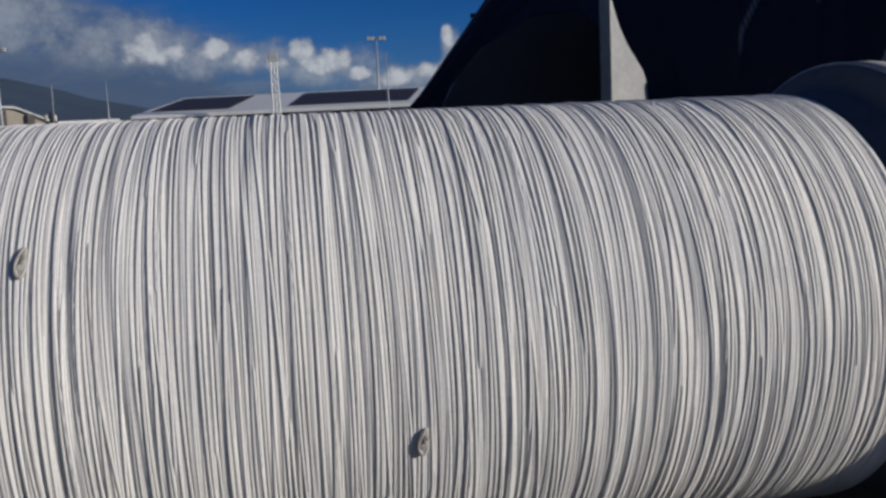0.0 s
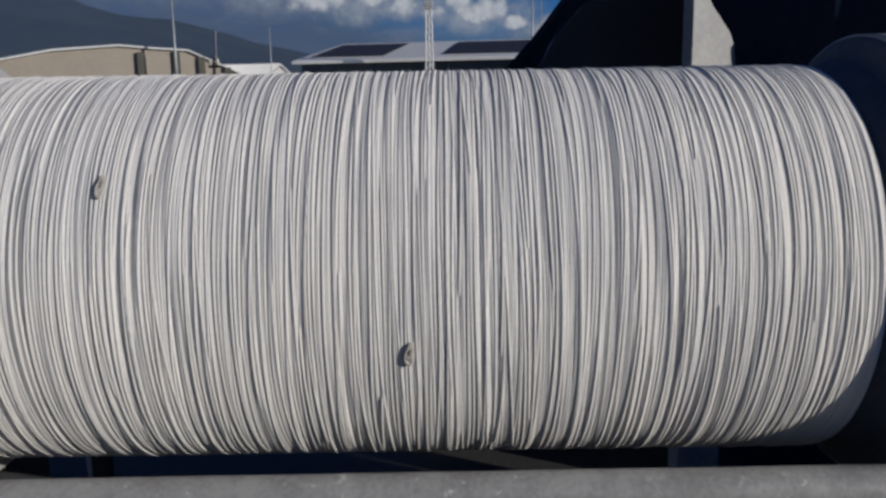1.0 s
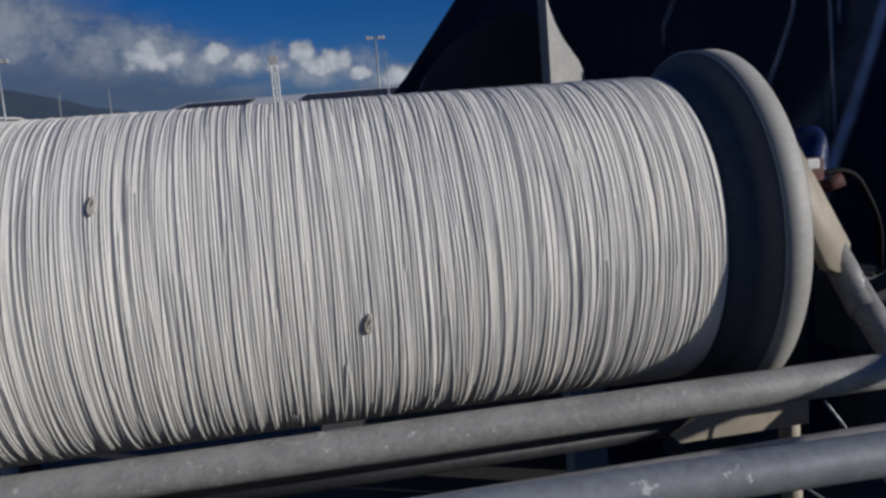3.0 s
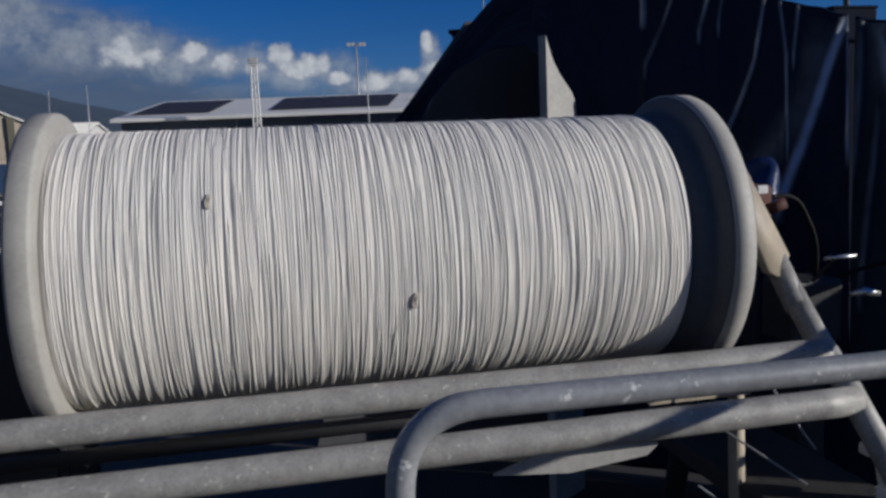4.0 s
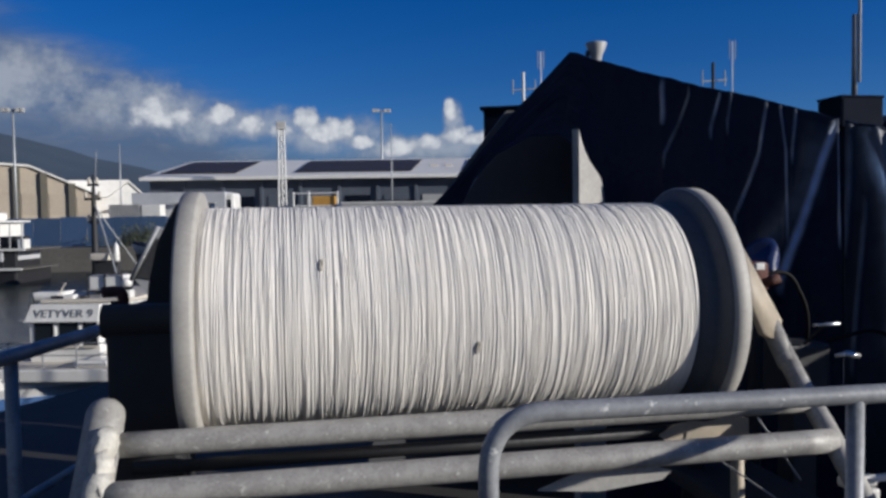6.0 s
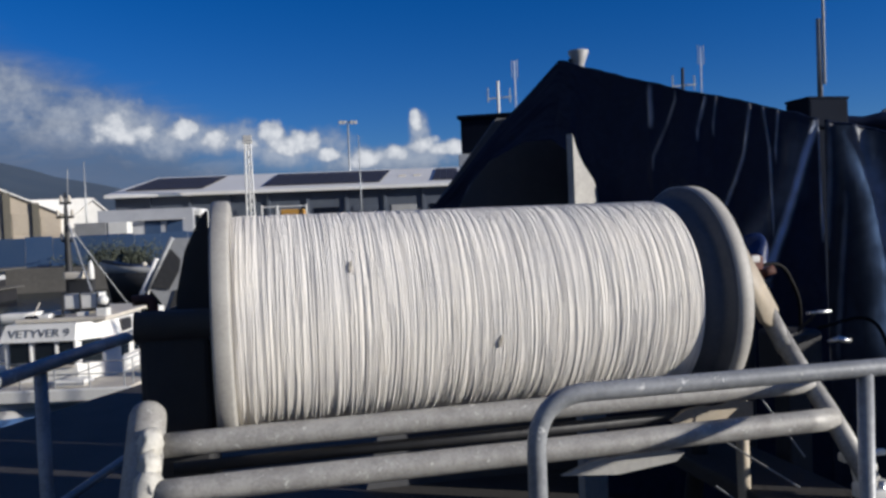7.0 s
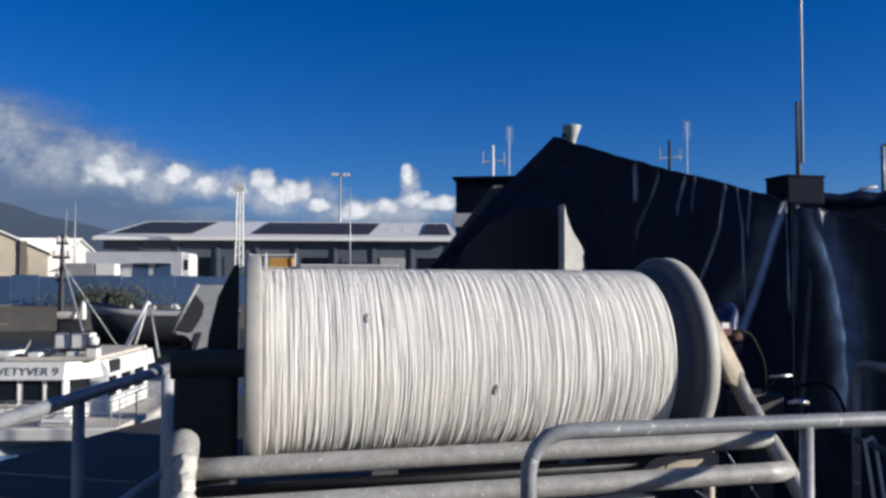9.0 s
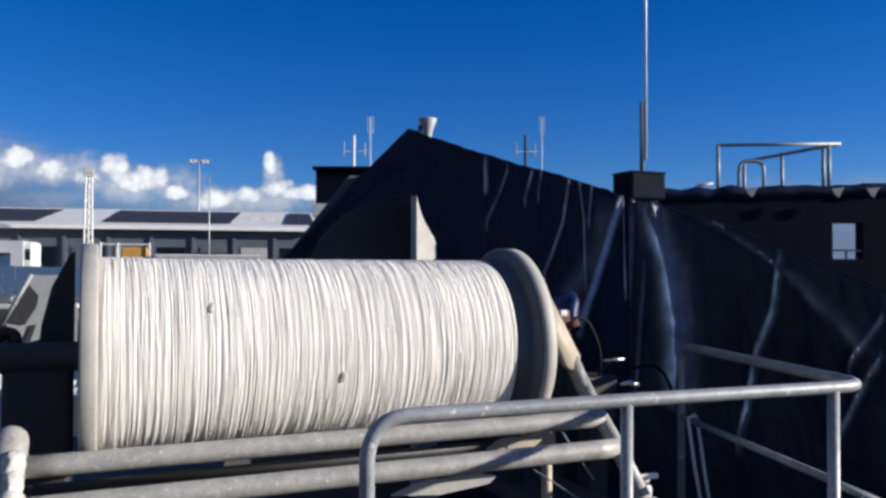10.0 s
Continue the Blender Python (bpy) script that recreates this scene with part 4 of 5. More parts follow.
# ---- harbour: small cabin boat ----
def hull_mesh(length, beam, depth, sheer, m, bow=0.35, n=24, flare=0.8):
    """A boat's hull: x runs from stern (0) to bow (length), z from keel to the rail."""
    bm = bmesh.new()
    rings = []
    for i in range(n + 1):
        s = i / n
        taper = 1.0 if s < 1 - bow else max(0.02, 1 - ((s - (1 - bow)) / bow) ** 2)
        w = beam / 2 * taper
        top = depth + sheer * max(0, s - 0.4) ** 2
        x = length * s
        ring = [Vector((x, -w, top)), Vector((x - 0.25 * s, -w * (0.6 + 0.35 * flare), top * 0.45)), Vector((x - 0.5 * s, -w * 0.45, 0)),
                Vector((x - 0.5 * s, w * 0.45, 0)), Vector((x - 0.25 * s, w * (0.6 + 0.35 * flare), top * 0.45)), Vector((x, w, top))]
        rings.append([bm.verts.new(m @ p) for p in ring])
    for a, b in zip(rings, rings[1:]):
        for k in range(6):
            bm.faces.new((a[k], a[(k + 1) % 6], b[(k + 1) % 6], b[k]))
    bm.faces.new(rings[0])
    bm.faces.new(rings[-1])
    return bm


def cabin_boat():
    b = thing("cabin_boat", "small white cabin boat with its name on the visor", "boat")
    m = Matrix.Translation((-4.30, 13.3, WATER + 0.17)) @ Matrix.Rotation(radians(-12), 4, "Z") @ Matrix.Scale(0.95, 4)   # x along the visor, y away
    hm = m @ Matrix.Translation((-0.2, 7.5, -0.35)) @ Matrix.Rotation(radians(-100), 4, "Z")
    part("hull", hull_mesh(8.9, 4.3, 1.05, 0.25, hm, bow=0.25), WHITE, b, "white upper hull", smooth=30)
    part("rubbing_strake", hull_mesh(8.94, 4.38, 0.86, 0.19, hm, bow=0.25), GREYHULL, b, "grey rubbing strake", smooth=30)
    part("sheer_strake", hull_mesh(8.96, 4.40, 0.72, 0.15, hm, bow=0.25), BLUEHULL, b, smooth=30)
    part("lower_hull", hull_mesh(8.98, 4.43, 0.60, 0.10, hm, bow=0.25), BLUEHULL, b, "blue lower hull", smooth=30)
    part("bulwark", boxed((-2.2, -0.98, 0.72), (1.75, -0.90, 0.95), 0.03, m), WHITE, b)
    part("foredeck", boxed((-2.1, -0.9, 0.80), (1.7, 6.0, 0.93), 0.03, m), CREAM, b)

    def shell(bot, z0, top, z1):
        bm = bmesh.new()
        lo = [bm.verts.new(m @ Vector((x, y, z0))) for x, y in bot]
        hi = [bm.verts.new(m @ Vector((x, y, z1))) for x, y in top]
        bm.faces.new(lo[::-1])
        bm.faces.new(hi)
        for i in range(len(lo)):
            j = (i + 1) % len(lo)
            bm.faces.new((lo[i], lo[j], hi[j], hi[i]))
        return bm
    plan = [(-0.95, 0.0), (0.40, 0.0), (0.95, 0.60), (0.95, 3.1), (-0.95, 3.1)]
    wall = part("cabin_wall", shell(plan, 0.9, plan, 1.75), WHITE, b)
    for x0, x1 in ((-0.86, -0.48), (-0.38, 0.0), (0.08, 0.36)):
        wdw = part("window", boxed((x0, -0.02, 1.24), (x1, 0.03, 1.70), 0.01, m), GLASSD, wall, "dark wheelhouse window")
        part("frame", boxed((x1, -0.04, 1.22), (x1 + 0.05, 0.0, 1.72), 0.01, m), WHITE, wdw)
        part("sill", boxed((x0, -0.05, 1.19), (x1, -0.005, 1.235), 0.01, m), CREAM, wdw)
    mf = m @ Matrix.Translation((0.40, 0.0, 0)) @ Matrix.Rotation(math.atan2(0.60, 0.55), 4, "Z")
    part("window", boxed((0.10, -0.02, 1.24), (0.48, 0.03, 1.68), 0.01, mf), GLASSD, wall, "dark corner window")
    part("frame", boxed((0.50, -0.03, 1.22), (0.57, 0.0, 1.70), 0.01, mf), WHITE, wall)
    for y0, y1 in ((0.75, 1.15), (1.45, 1.95), (2.25, 2.8)):
        part("window", boxed((0.93, y0, 1.26), (0.965, y1, 1.66), 0.01, m), GLASSD, wall, "dark side window")
    over = [(-1.0, -0.10), (0.42, -0.10), (1.04, 0.56), (1.04, 3.3), (-1.0, 3.3)]
    inset = [(-0.92, 0.02), (0.40, 0.02), (0.98, 0.62), (0.98, 3.3), (-0.92, 3.3)]
    roof = part("visor", shell(over, 1.72, inset, 2.02), WHITE, b, "white visor band over the windows")
    part("visor_lip", shell([(x * 1.01, y - 0.02) for x, y in over], 1.70, [(x * 1.01, y - 0.02) for x, y in over], 1.725), WHITE, roof)
    part("corner_cover", boxed((0.96, 0.62, 1.76), (1.06, 1.10, 2.0), 0.02, m), DARK, roof, "dark cover on the visor's corner")
    cu = bpy.data.curves.new("name_text", "FONT")
    cu.body, cu.size, cu.extrude, cu.align_x = "VETYVER 9", 0.215, 0.004, "CENTER"
    tob = new("name_text", cu)
    tob.parent = b
    tob.matrix_local = m @ Matrix.Translation((-0.27, -0.078, 1.79)) @ Matrix.Rotation(radians(69), 4, "X") @ Matrix.Diagonal((1.12, 1, 1, 1))
    cu.materials.append(LETTER)
    part("roof_deck", boxed((-0.85, 0.2, 2.03), (0.9, 3.2, 2.10), 0.02, m), CREAM, roof)
    radar = part("radar", boxed((0.62, 0.42, 2.06), (0.84, 0.64, 2.25), 0.02, m), WHITE, b, "white radar pedestal")
    part("base", boxed((0.64, 0.44, 2.25), (0.82, 0.62, 2.31), 0.01, m), DARK, radar)
    part("dome", tube(bmesh.new(), [m @ Vector((0.73, 0.53, z)) for z in (2.31, 2.33, 2.40, 2.46, 2.49)], [0.05, 0.09, 0.10, 0.08, 0.02], 16), WHITE, radar, smooth=40)
    raft = part("raft", boxed((-0.25, 1.0, 2.20), (0.42, 1.5, 2.50), 0.03, m), WHITE, b, "white life-raft case in a dark rack")
    for x in (-0.28, 0.08, 0.43):
        part("rack_bar", boxed((x, 0.96, 2.08), (x + 0.03, 1.0, 2.56), 0.004, m), DARK, raft)
    for z in (2.17, 2.52):
        part("rack_bar", boxed((-0.28, 0.955, z), (0.46, 0.995, z + 0.03), 0.004, m), DARK, raft)
    part("horn", boxed((-0.42, 1.4, 2.78), (0.0, 1.7, 2.93), 0.04, m), CREAM, b, "cream folded cover on the rack")
    part("fender", tube(bmesh.new(), [m @ Vector((0.10, 1.55, z)) for z in (2.72, 2.78, 2.95, 3.08, 3.16)], [0.02, 0.06, 0.06, 0.045, 0.01], 12), WHITE, b, smooth=40)
    part("rack", boxed((-0.35, 1.5, 2.08), (0.15, 1.62, 2.78), 0.02, m), DARK, b)
    mm = m @ Matrix.Translation((-0.30, 0, 0))
    mast = part("mast", tube(bmesh.new(), [mm @ Vector((-0.25, 2.0, z)) for z in (2.05, 2.9, 4.1, 4.6)], [0.075, 0.07, 0.045, 0.018], 10), DARK, b, "dark mast with lamps and aerials", smooth=40)
    for x, z, wd in ((-0.25, 3.55, 0.24), (-0.27, 4.05, 0.36), (-0.25, 4.35, 0.24)):
        part("cross_arm", boxed((x - wd / 2, 1.97, z), (x + wd / 2, 2.03, z + 0.05), 0.008, mm), DARK, mast)
    for x, z in ((-0.42, 4.10), (-0.12, 4.10), (-0.34, 4.40), (-0.17, 4.40), (-0.36, 3.60)):
        part("lamp", tube(bmesh.new(), [mm @ Vector((x, 2.0, z + k)) for k in (0, 0.03, 0.11, 0.14)], [0.02, 0.032, 0.032, 0.015], 10), CREAM, mast, smooth=40)
    part("aerial", bar(mm @ Vector((-0.2, 2.0, 4.35)), mm @ Vector((-0.17, 2.0, 5.1)), 0.009, 6), RAILM, mast)
    part("stay", bar(mm @ Vector((-0.22, 2.0, 3.95)), m @ Vector((0.50, 0.9, 2.08)), 0.02, 8), RAILM, b)
    part("stay", bar(mm @ Vector((-0.25, 2.0, 3.95)), m @ Vector((0.30, 3.0, 2.08)), 0.012, 6), RAILM, b)
    for k, (x, y, w_) in enumerate(((-0.72, 0.35, 0.16), (-0.45, 0.3, 0.22), (-0.15, 0.35, 0.14), (0.2, 0.5, 0.18))):
        part("gear", boxed((x, y, 2.095), (x + w_, y + 0.2, 2.15 + 0.03 * (k % 2)), 0.02, m), (DARK, WHITE)[k % 2], b)
    part("boathook", bar(m @ Vector((-0.6, 0.4, 2.1)), m @ Vector((-0.48, 0.5, 2.4)), 0.012, 6), CREAM, b)
    part("davit", bar((-3.37, 16.00, -0.24), (-2.82, 16.21, 1.00), 0.055, 10), WHITE, b, "white boom of the davit", smooth=40)
    part("davit", bar((-3.05, 15.89, 0.10), (-2.82, 16.21, 1.00), 0.022, 8), WHITE, b, smooth=40)
    part("davit", bar((-2.82, 16.21, 1.00), (-2.53, 15.52, -0.15), 0.026, 8), RAILM, b, smooth=40)
    for i in range(7):
        x = -2.1 + i * 0.62
        part("stanchion", bar(m @ Vector((x, -0.92, 0.93)), m @ Vector((x, -0.92, 1.42)), 0.014, 6), RAILM, b)
    for z in (1.42, 1.2):
        part("rail_wire", bar(m @ Vector((-2.1, -0.92, z)), m @ Vector((1.65, -0.92, z)), 0.012, 6), RAILM, b)
    for i in range(5):
        y = -0.6 + i * 0.9
        part("stanchion", bar(m @ Vector((1.66, y, 0.93)), m @ Vector((1.66, y, 1.42)), 0.014, 6), RAILM, b)
    for z in (1.42, 1.2):
        part("rail_wire", bar(m @ Vector((1.66, -0.9, z)), m @ Vector((1.66, 3.2, z)), 0.012, 6), RAILM, b)
    part("windlass", boxed((-1.75, -0.6, 0.93), (-1.3, -0.2, 1.18), 0.06, m), GREYHULL, b)
    part("hatch", boxed((0.2, -0.7, 0.93), (0.8, -0.2, 1.05), 0.04, m), WHITE, b)


cabin_boat()


def motor_yacht():
    b = thing("motor_boat", "white motor boat with a black topside stripe", "boat")
    m = frame_xy((-14.2, 50.2, WATER), (-0.985, 0.17))
    part("hull", boxed((1.5, -2.2, -0.4), (14, 2.2, 0.80), 0.12, m), HULL, b, "black hull")
    part("boot_top", boxed((2.2, -2.24, 0.80), (14, 2.24, 1.25), 0.05, m), HULL, b)
    part("topside", boxed((2.2, -2.26, 1.25), (14, 2.26, 1.92), 0.06, m), TRAILER, b, "pale grey upper topside")
    part("stern_platform", boxed((1.1, -2.3, 0.75), (2.9, 2.3, 0.85), 0.03, m), CONC, b)
    part("trim", boxed((1.08, 2.3, 0.76), (6.0, 2.38, 0.89), 0.02, m), WHITE, b, "white platform edge")
    part("trim", boxed((0.88, 2.3, 1.88), (6.0, 2.38, 2.02), 0.02, m), WHITE, b, "white deck edge")
    part("aft_deck", boxed((0.9, -2.3, 1.88), (3.6, 2.3, 1.98), 0.03, m), CONC, b)
    # solid dark box stands in for the shade inside the stern recess
    part("recess_dark", boxed((1.5, 1.9, 0.85), (2.6, 2.2, 1.88), 0.03, m), DARK, b)
    part("saloon", boxed((3.0, -1.9, 1.9), (9.0, 1.9, 3.55), 0.1, m), WHITE, b)
    for i in range(4):
        part("window", boxed((3.3 + i * 1.35, -1.95, 2.25), (4.55 + i * 1.35, 1.95, 3.3), 0.04, m), GLASSD, b)
    part("fly_deck", boxed((2.6, -2.0, 3.5), (8.6, 2.0, 3.62), 0.05, m), WHITE, b)
    part("console", boxed((3.6, -1.2, 3.62), (5.0, 1.2, 4.1), 0.1, m), WHITE, b)
    for x in (1.1, 1.8, 2.4, 3.0):
        part("stanchion", bar(m @ Vector((x, 2.2, 2.0)), m @ Vector((x, 2.2, 3.5)), 0.04, 6), RAILM, b)
    part("canopy_bar", bar(m @ Vector((1.0, 2.2, 3.45)), m @ Vector((3.2, 2.2, 3.5)), 0.04, 6), RAILM, b)
    part("locker", boxed((0.95, 1.5, 1.98), (1.4, 2.2, 2.55), 0.06, m), WHITE, b)
    part("crates", boxed((1.6, 0.2, 1.98), (2.7, 1.8, 2.7), 0.08, m), DARK, b)


motor_yacht()


def black_boat():
    b = thing("work_boat", "black wooden work boat with a pale grey rubbing band", "boat")
    m = frame_xy((-1.2, 43.2, WATER), (-0.985, 0.14))
    part("hull", hull_mesh(7.8, 2.8, 1.75, 1.9, m @ Matrix.Translation((0, 0, 0.0))), DARK, b, "black hull", smooth=30)
    part("band", hull_mesh(7.9, 3.0, 0.55, 1.2, m @ Matrix.Translation((0.02, 0, 1.30))), GREYHULL, b, "pale grey band", smooth=30)
    rnd = random.Random(3)
    for i in range(14):
        x = 1.0 + i * 0.36
        s = rnd.uniform(0.08, 0.2)
        bm = bmesh.new()
        bmesh.ops.create_icosphere(bm, subdivisions=2, radius=s, matrix=m @ Matrix.Translation((x, rnd.uniform(-0.8, 0.8), 1.97 + s * 0.5)))
        for v in bm.verts:
            v.co += Vector((0, 0, 0.12)) * noise.noise(v.co * 3)
        part("gear", bm, rnd.choice((TRAILER, DARK, DARK, CREAM, WHITE)), b, smooth=0)
    d = thing("dinghy", "small white dinghy tied below the quay", "boat")
    m3 = frame_xy((-11.6, 36.5, WATER), (0.95, -0.2))
    part("hull", hull_mesh(1.7, 0.9, 0.55, 0.2, m3 @ Matrix.Translation((0, 0, -0.1))), WHITE, d, smooth=30)
    part("thwart", boxed((0.5, -0.4, 0.32), (0.8, 0.4, 0.38), 0.02, m3), CREAM, d)
    p = thing("pontoon", "low grey floating pontoon beside the cabin boat", "pontoon")
    part("deck", slab([(-3.0, 7.2), (0.2, 6.9), (0.6, 12.0), (-2.1, 11.6)], WATER + 0.85, WATER + 1.1), PONTOON, p)
    part("float", slab([(-2.9, 7.3), (0.1, 7.0), (0.5, 11.9), (-2.0, 11.5)], WATER - 0.3, WATER + 0.85), DARK, p)
    for y in (8.0, 9.6, 11.2):
        part("cleat", boxed((-2.2, y, WATER + 1.1), (-1.9, y + 0.1, WATER + 1.22), 0.02), DARK, p)


black_boat()


# ---- quay: hoarding, lorry, buildings, masts ----
def hoarding():
    d = thing("hoarding", "dark blue sheet hoarding along the quay", "fence")
    a, b = Vector((-34, 63.2, 0)), Vector((30, 57.6, 0))
    n = 34
    for i in range(n):
        p, q = a.lerp(b, i / n), a.lerp(b, (i + 0.985) / n)
        mm = frame_xy((p.x, p.y, QUAY), (q - p)[:2])
        h = 2.12 + 0.06 * math.sin(i * 2.3)
        part("panel", boxed((0, 0, 0), ((q - p).length, 0.06, h), 0.0, mm), FENCEM, d)
    bu = thing("shrubs", "dusty green shrubs beside the hoarding", "shrub", kind="stuff")
    rnd = random.Random(5)
    vs, fs = [], []
    for i in range(5200):
        c = Vector((rnd.gauss(-10.2, 1.5), 59.0 + rnd.uniform(-0.5, 0.3), QUAY + abs(rnd.gauss(0, 0.62))))
        if noise.noise(c * 0.9) < -0.15:
            continue
        s = rnd.uniform(0.05, 0.11)
        u = Vector((rnd.uniform(-1, 1), rnd.uniform(-1, 1), rnd.uniform(-1, 1))).normalized()
        w = u.orthogonal().normalized()
        k = len(vs)
        vs += [c + u * s, c + w * s * 0.6, c - u * s, c - w * s * 0.6]
        fs.append((k, k + 1, k + 2, k + 3))
    me = bpy.data.meshes.new("leaves")
    me.from_pydata([tuple(v) for v in vs], [], fs)
    me.materials.append(BUSH)
    ob = new("leaves", me)
    ob.parent = bu
    tagged(ob, kind="stuff")


hoarding()


def lorry():
    d = thing("box_trailer", "long white box trailer parked on the quay", "trailer")
    m = frame_xy((-12.9, 66.3, QUAY), (0.986, -0.165))
    part("body", boxed((0, 0, 1.15), (7.4, 2.5, 4.02), 0.04, m), TRAILER, d)
    part("cab", boxed((7.0, 0.1, 0.7), (8.1, 2.4, 3.95), 0.25, m), WHITE, d)
    part("cab_window", boxed((7.5, 0.06, 2.6), (7.85, 0.13, 3.4), 0.03, m), GLASSD, d)
    for x0 in (3.6, 5.3):
        part("door", boxed((x0, -0.05, 1.0), (x0 + 1.25, 0.03, 3.1), 0.02, m), FENCEM, d, "blue side door")
        part("awning", boxed((x0 - 0.3, -0.5, 3.1), (x0 + 1.4, 0.03, 3.18), 0.02, m), GREYHULL, d)
    part("chassis", boxed((0.2, 0.4, 0.8), (7.6, 2.1, 1.15), 0.03, m), DARK, d)
    for x in (1.0, 2.1, 7.2):
        w = part("wheel", bar(m @ Vector((x, 0.0, 0.5)), m @ Vector((x, 0.35, 0.5)), 0.5, 20), RUBBER, d, smooth=40)
    c = thing("white_container", "short white container standing by the trailer", "container")
    part("body", boxed((1.3, -1.6, 0), (2.75, -0.3, 3.05), 0.03, m), WHITE, c)
    g = thing("grey_container", "grey corrugated container by the trailer", "container")
    for i in range(12):
        part("rib", boxed((-1.2 + i * 0.2, -1.6, 0), (-1.08 + i * 0.2, -1.5, 3.1), 0.01, m), GREYHULL, g)
    part("body", boxed((-1.2, -1.5, 0), (1.25, -0.3, 3.05), 0.02, m), GREYHULL, g)


lorry()


def warehouse():
    d = thing("warehouse", "long low warehouse with a white hipped roof", "warehouse")
    m = frame_xy((-19.4, 106.8, QUAY), (0.987, -0.163))
    L, D, e, r = 45.5, 36.0, 7.1, 10.3
    part("wall", boxed((1.3, 0.6, 0), (L - 0.6, D - 0.6, e - 0.1), 0.0, m), WALLD, d)
    for i in range(9):
        x = 1.5 + i * 4.9
        part("bay_door", boxed((x, 0.5, 0), (x + 3.2, 0.62, 4.6), 0.03, m), (WALLD, GREYHULL, HOUSE)[i % 3], d)
        part("pillar", boxed((x + 3.9, 0.35, 0), (x + 4.3, 0.65, e - 0.1), 0.02, m), WALLD, d)
    bm = bmesh.new()
    pts = [(0.45, -0.6, e), (L + 0.4, -0.6, e), (L + 0.4, D, e), (0.45, D, e), (1.9, D / 2, r), (L + 0.4, D / 2, r)]
    lo = [bm.verts.new(m @ (Vector(p) - Vector((0, 0, 0.35)))) for p in pts[:4]]
    vs = [bm.verts.new(m @ Vector(p)) for p in pts]
    for f in ((0, 1, 5, 4), (1, 2, 5), (2, 3, 4, 5), (3, 0, 4)):
        bm.faces.new([vs[i] for i in f])
    for i in range(4):
        bm.faces.new((lo[i], lo[(i + 1) % 4], vs[(i + 1) % 4], vs[i]))
    bm.faces.new(lo)
    roof = part("roof", bm, ROOFW, d, "white sheet-metal roof")
    part("gutter", boxed((0.4, -0.75, e - 0.42), (L + 0.5, -0.6, e - 0.05), 0.03, m), ROOFW, roof)

    def on_roof(x, s, up=0.12):
        return m @ Vector((x, -0.6 + (D / 2 + 0.6) * s, e + (r - e) * s + up))
    for arr in (((2.0, 11.8), (2.7, 12.4)), ((19.4, 34.4), (19.6, 35.7)), ((41.2, 45.0), (42.4, 45.4))):
        (a0, a1), (b0, b1) = arr
        nx = max(3, round((a1 - a0) / 1.05))
        for i in range(nx):
            for s0, s1 in ((0.16, 0.50), (0.51, 0.86)):
                bm = bmesh.new()
                qs = []
                for s, k in ((s0, i + 0.02), (s0, i + 0.98), (s1, i + 0.98), (s1, i + 0.02)):
                    w_ = (s - 0.16) / 0.70
                    x = (a0 + (a1 - a0) * k / nx) * (1 - w_) + (b0 + (b1 - b0) * k / nx) * w_
                    qs.append((x, s))
                top = [bm.verts.new(on_roof(x, s, 0.16)) for x, s in qs]
                low = [bm.verts.new(on_roof(x, s, 0.08)) for x, s in qs]
                bm.faces.new(top)
                bm.faces.new(low[::-1])
                for k in range(4):
                    bm.faces.new((top[k], top[(k + 1) % 4], low[(k + 1) % 4], low[k]))
                part("solar_panel", bm, SOLAR, roof)
    for x in (36.9, 38.9):
        part("skylight", boxed((x, 8.2, e + 1.5), (x + 1.0, 9.2, e + 1.72), 0.03, m), CREAM, roof)
    # things along its front
    s = thing("loading_frame", "ochre machine inside a pale scaffold frame", "scaffold")
    mm = frame_xy((1.6, 96.5, QUAY), (0.987, -0.163))
    part("machine", boxed((0.3, 0.2, 1.2), (3.1, 2.0, 4.4), 0.2, mm), YELLOW, s, "ochre painted machine")
    for x in (-1.8, 0.0, 3.4):
        part("upright", bar(mm @ Vector((x, 0, 0)), mm @ Vector((x, 0, 4.9)), 0.11, 8), TOWER, s)
    for z in (1.8, 3.2, 4.7):
        part("ledger", bar(mm @ Vector((-1.8, 0, z)), mm @ Vector((3.4, 0, z)), 0.08, 8), TOWER, s)
    part("brace", bar(mm @ Vector((-1.8, 0, 0.5)), mm @ Vector((0, 0, 3.2)), 0.08, 8), TOWER, s)
    for i, (x, w_, h, mt) in enumerate(((7.5, 4.0, 3.4, TILARP), (12.5, 4.6, 3.8, HOUSE), (19.0, 2.6, 2.6, WHITE), (23.5, 3.6, 2.4, GREYHULL))):
        c = thing("parked_van", "vehicle parked before the warehouse", "van", group="vehicles before the warehouse")
        mv = m @ Matrix.Translation((18.0 + x, -7.5, 0))
        part("body", boxed((0, 0, 0.45), (w_, 1.9, h), 0.25, mv), mt, c)
        part("windscreen", boxed((0.2, -0.03, h * 0.55), (w_ * 0.4, 0.03, h * 0.85), 0.02, mv), GLASSD, c)
        for wx in (0.7, w_ - 0.7):
            part("wheel", bar(mv @ Vector((wx, 0.0, 0.4)), mv @ Vector((wx, 0.3, 0.4)), 0.4, 14), RUBBER, c)
    k = thing("quay_container", "long pale grey container on the quay", "container")
    mk = frame_xy((3.4, 62.0, QUAY), (0.987, -0.163))
    part("body", boxed((0, 0, 0.1), (7.6, 2.4, 2.95), 0.03, mk), GREYHULL, k)
    part("lid", boxed((-0.05, -0.05, 2.95), (7.65, 2.45, 3.05), 0.02, mk), WHITE, k)


warehouse()


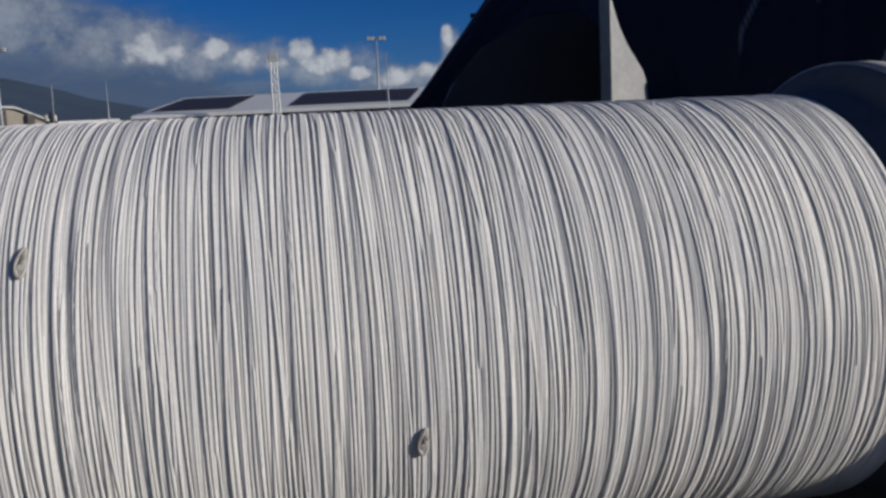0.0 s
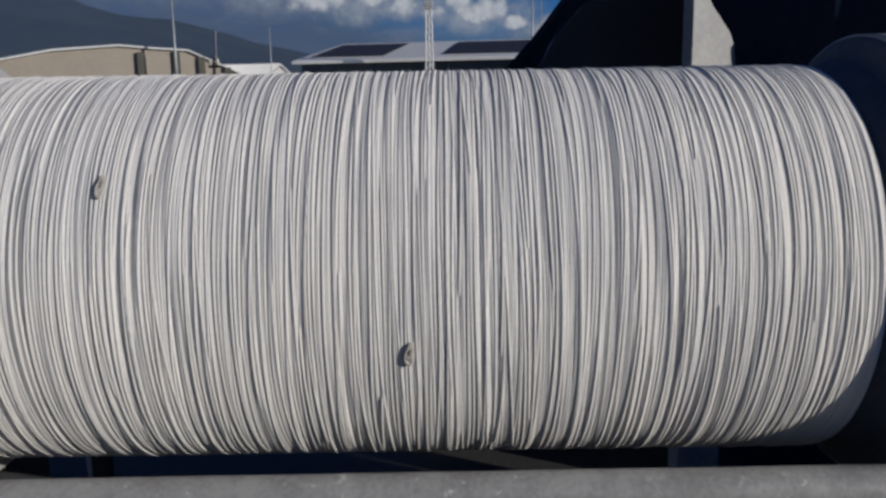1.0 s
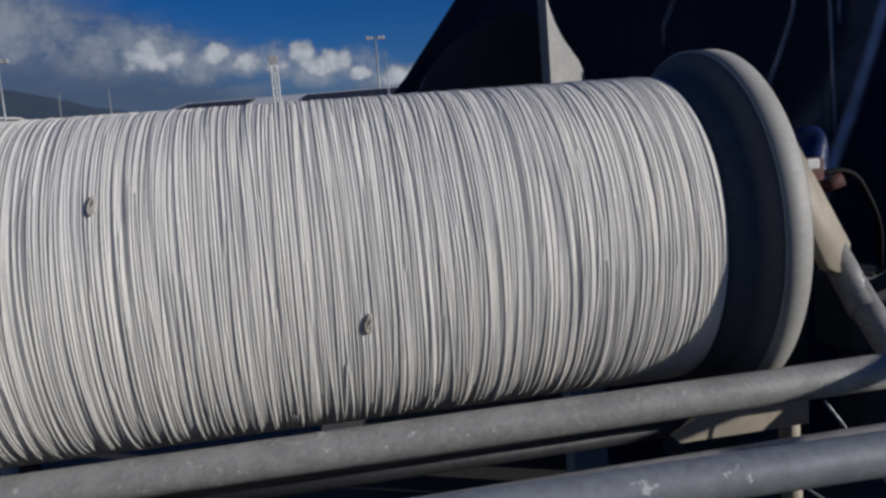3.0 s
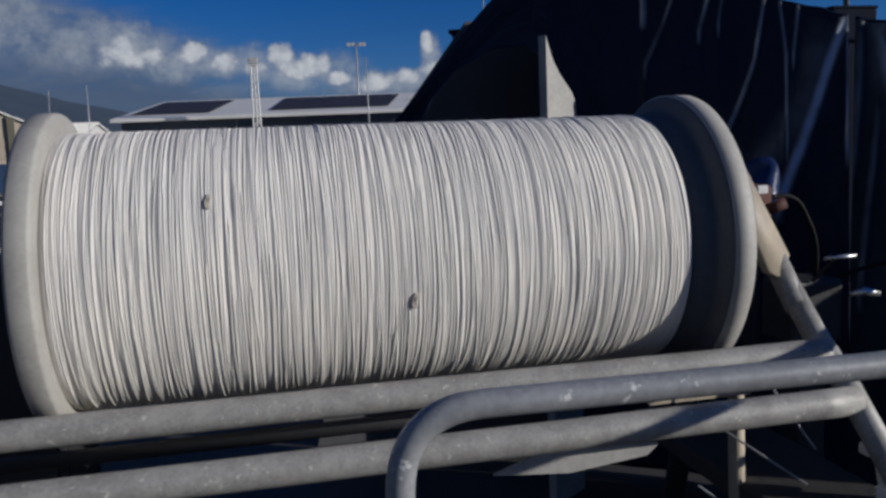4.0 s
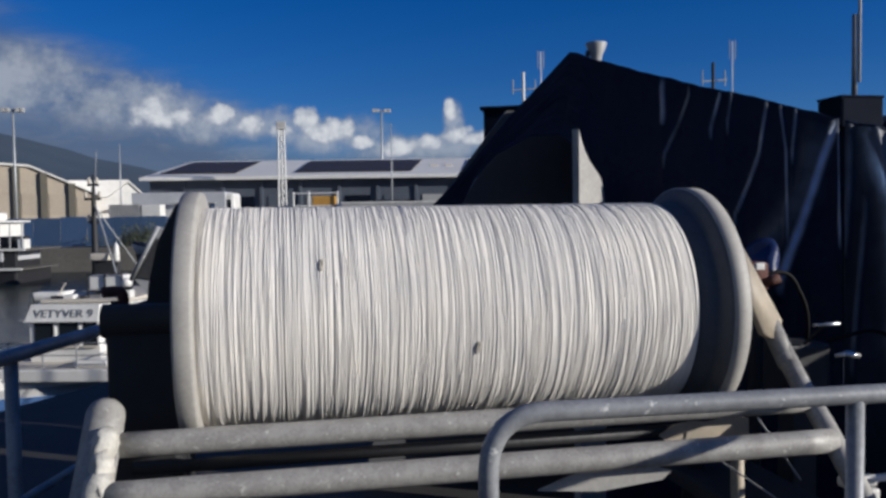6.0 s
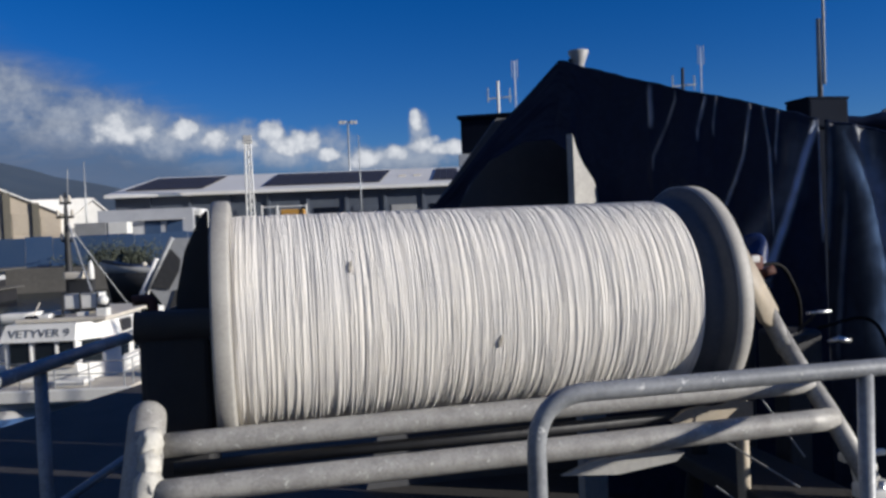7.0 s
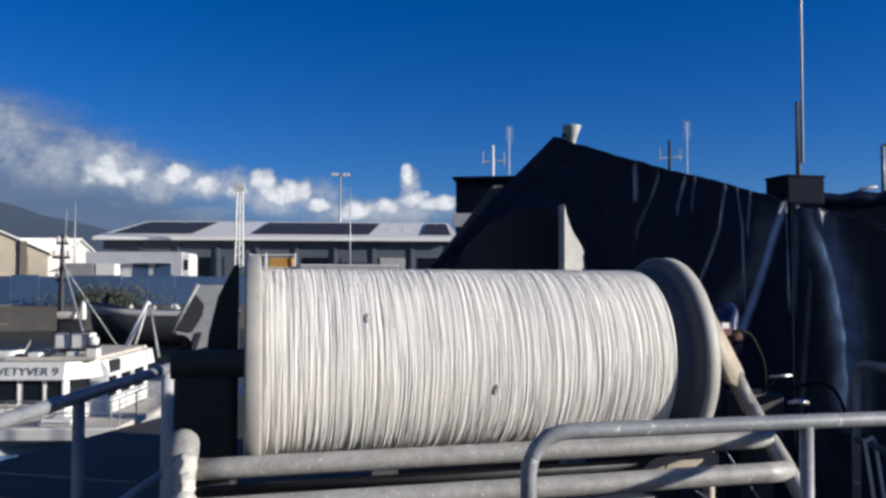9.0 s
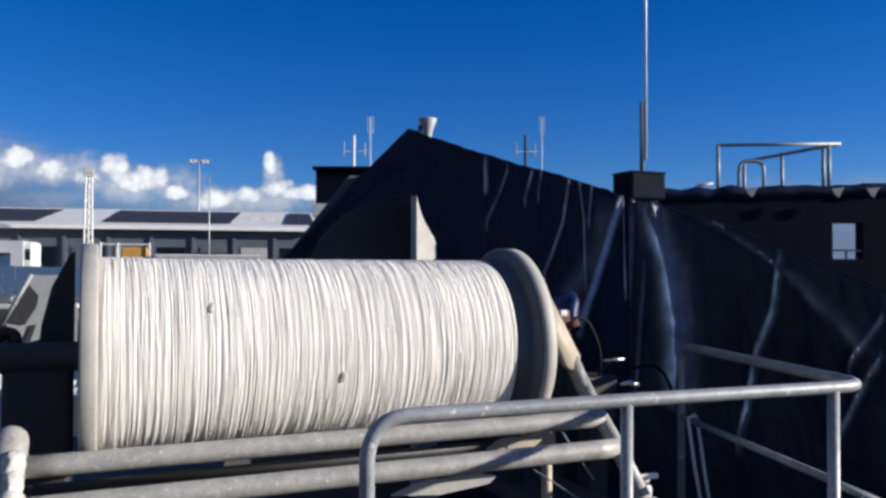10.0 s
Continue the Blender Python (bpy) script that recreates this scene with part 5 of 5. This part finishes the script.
def beige_shed():
    d = thing("beige_shed", "beige gabled shed with dark pilasters", "shed")
    m = frame_xy((-46.25, 75.6, QUAY), (0.975, 0.22)) @ Matrix.Diagonal((1, 1, 1.06, 1))
    W_, mid, e, r = 28.0, 16.0, 4.0, 7.0
    part("wall", prism([(0, 0), (W_, 0), (W_, e), (22.3, 6.55), (19.0, 6.75), (mid, r), (10, 6.6), (0, 4.8)], 30, m), BEIGE, d)
    for x, h in ((17.6, 6.5), (20.9, 6.55), (23.2, 6.05), (25.6, 5.1)):
        part("pilaster", boxed((x, -0.35, 0), (x + 0.62, 0.0, h), 0.02, m), PILLAR, d, "dark brown pilaster")
    for i, (x0, x1, h) in enumerate(((18.3, 20.8, 6.3), (21.6, 23.1, 5.7), (23.9, 25.5, 4.8), (26.3, 27.9, 3.9))):
        for j, (z0, z1) in enumerate(((0.2, 2.3), (2.36, 4.2), (4.26, 6.2))):
            if z1 < h + 0.4:
                part("cladding_panel", boxed((x0, -0.05, z0), (x1, 0.0, min(z1, h)), 0.01, m), BEIGE, d)
    part("roof", prism([(-0.4, 4.75), (10, 6.62), (mid, 7.03), (19.0, 6.78), (22.3, 6.58), (W_ + 0.3, e), (W_ + 0.3, e + 0.14), (22.3, 6.74), (19.0, 6.94), (mid, 7.2), (10, 6.8), (-0.4, 4.95)], 30.4, m @ Matrix.Translation((0, -0.3, 0))), ROOFW, d)
    h = thing("white_house", "white gabled building beyond the shed", "house")
    m2 = frame_xy((-24.3, 90.6, QUAY), (0.985, 0.17))
    part("wall", prism([(0, 0), (8.6, 0), (8.6, 3.9), (6.6, 5.9), (4.6, 4.3), (0, 4.3)], 9, m2), WHITE, h)
    part("roof", prism([(-0.2, 4.25), (4.6, 4.35), (6.6, 5.98), (8.9, 3.75), (8.9, 3.95), (6.6, 6.2), (0.4, 6.1), (-0.2, 4.45)], 9.4, m2 @ Matrix.Translation((0, -0.2, 0))), ROOFW, h)
    part("awning", boxed((4.8, -1.0, 3.0), (8.4, 0.0, 3.15), 0.02, m2), GREYHULL, h)
    part("door", boxed((5.6, -0.06, 0), (7.6, 0.0, 2.9), 0.02, m2), HOUSE, h)


beige_shed()


def masts():
    def flood(name, x, y, top, r, heads):
        d = thing(name, "tall grey floodlight mast on the quay", "light mast", group="floodlight masts")
        part("pole", tube(bmesh.new(), [(x, y, QUAY), (x, y, top)], [r, r * 0.6], 10), MASTM, d, smooth=40)
        part("cross_arm", boxed((x - heads, y - 0.1, top - 0.15), (x + heads, y + 0.1, top), 0.02), MASTM, d)
        for k in (-1.0, -0.5, 0.5, 1.0):
            part("lamp_head", boxed((x + k * heads - 0.2 * heads, y - 0.3, top - 0.36 * heads), (x + k * heads + 0.2 * heads, y + 0.2, top + 0.1), 0.04), GREYHULL, d)
    flood("floodlight_mast", 13.86, 128.2, 18.2, 0.22, 1.2)
    flood("floodlight_mast", -24.85, 77.6, 11.5, 0.14, 0.8)
    t = thing("lattice_tower", "white lattice tower with a lamp platform", "tower")
    x, y, top = -1.48, 99.3, 13.1
    for i, (dx, dy) in enumerate(((-0.5, 0), (0.5, 0), (0, 0.7))):
        part("leg", bar((x + dx, y + dy, QUAY), (x + dx * 0.65, y + dy * 0.65, top - 1), 0.11, 8), TOWER, t)
    for i in range(12):
        z = QUAY + 0.5 + i * 1.0
        w_ = 0.5 * (1 - 0.33 * i / 12)
        part("brace", bar((x - w_, y, z), (x + w_, y, z + 0.9), 0.06, 6), TOWER, t)
        part("brace", bar((x + w_, y, z), (x, y + 0.7, z + 0.9), 0.06, 6), TOWER, t)
    part("platform", boxed((x - 0.6, y - 0.3, top - 1.0), (x + 0.6, y + 0.8, top - 0.85), 0.03), TOWER, t)
    part("lamp_box", boxed((x - 0.55, y - 0.3, top - 0.8), (x + 0.55, y + 0.6, top - 0.1), 0.08), GREYHULL, t)
    for px, py, top in ((-14.5, 70.5, 7.8), (10.5, 88.0, 11.6)):
        d = thing("pole", "thin grey pole on the quay", "pole", group="poles on the quay")
        part("shaft", tube(bmesh.new(), [(px, py, QUAY), (px, py, top)], [0.09, 0.04], 8), MASTM, d, smooth=40)


masts()
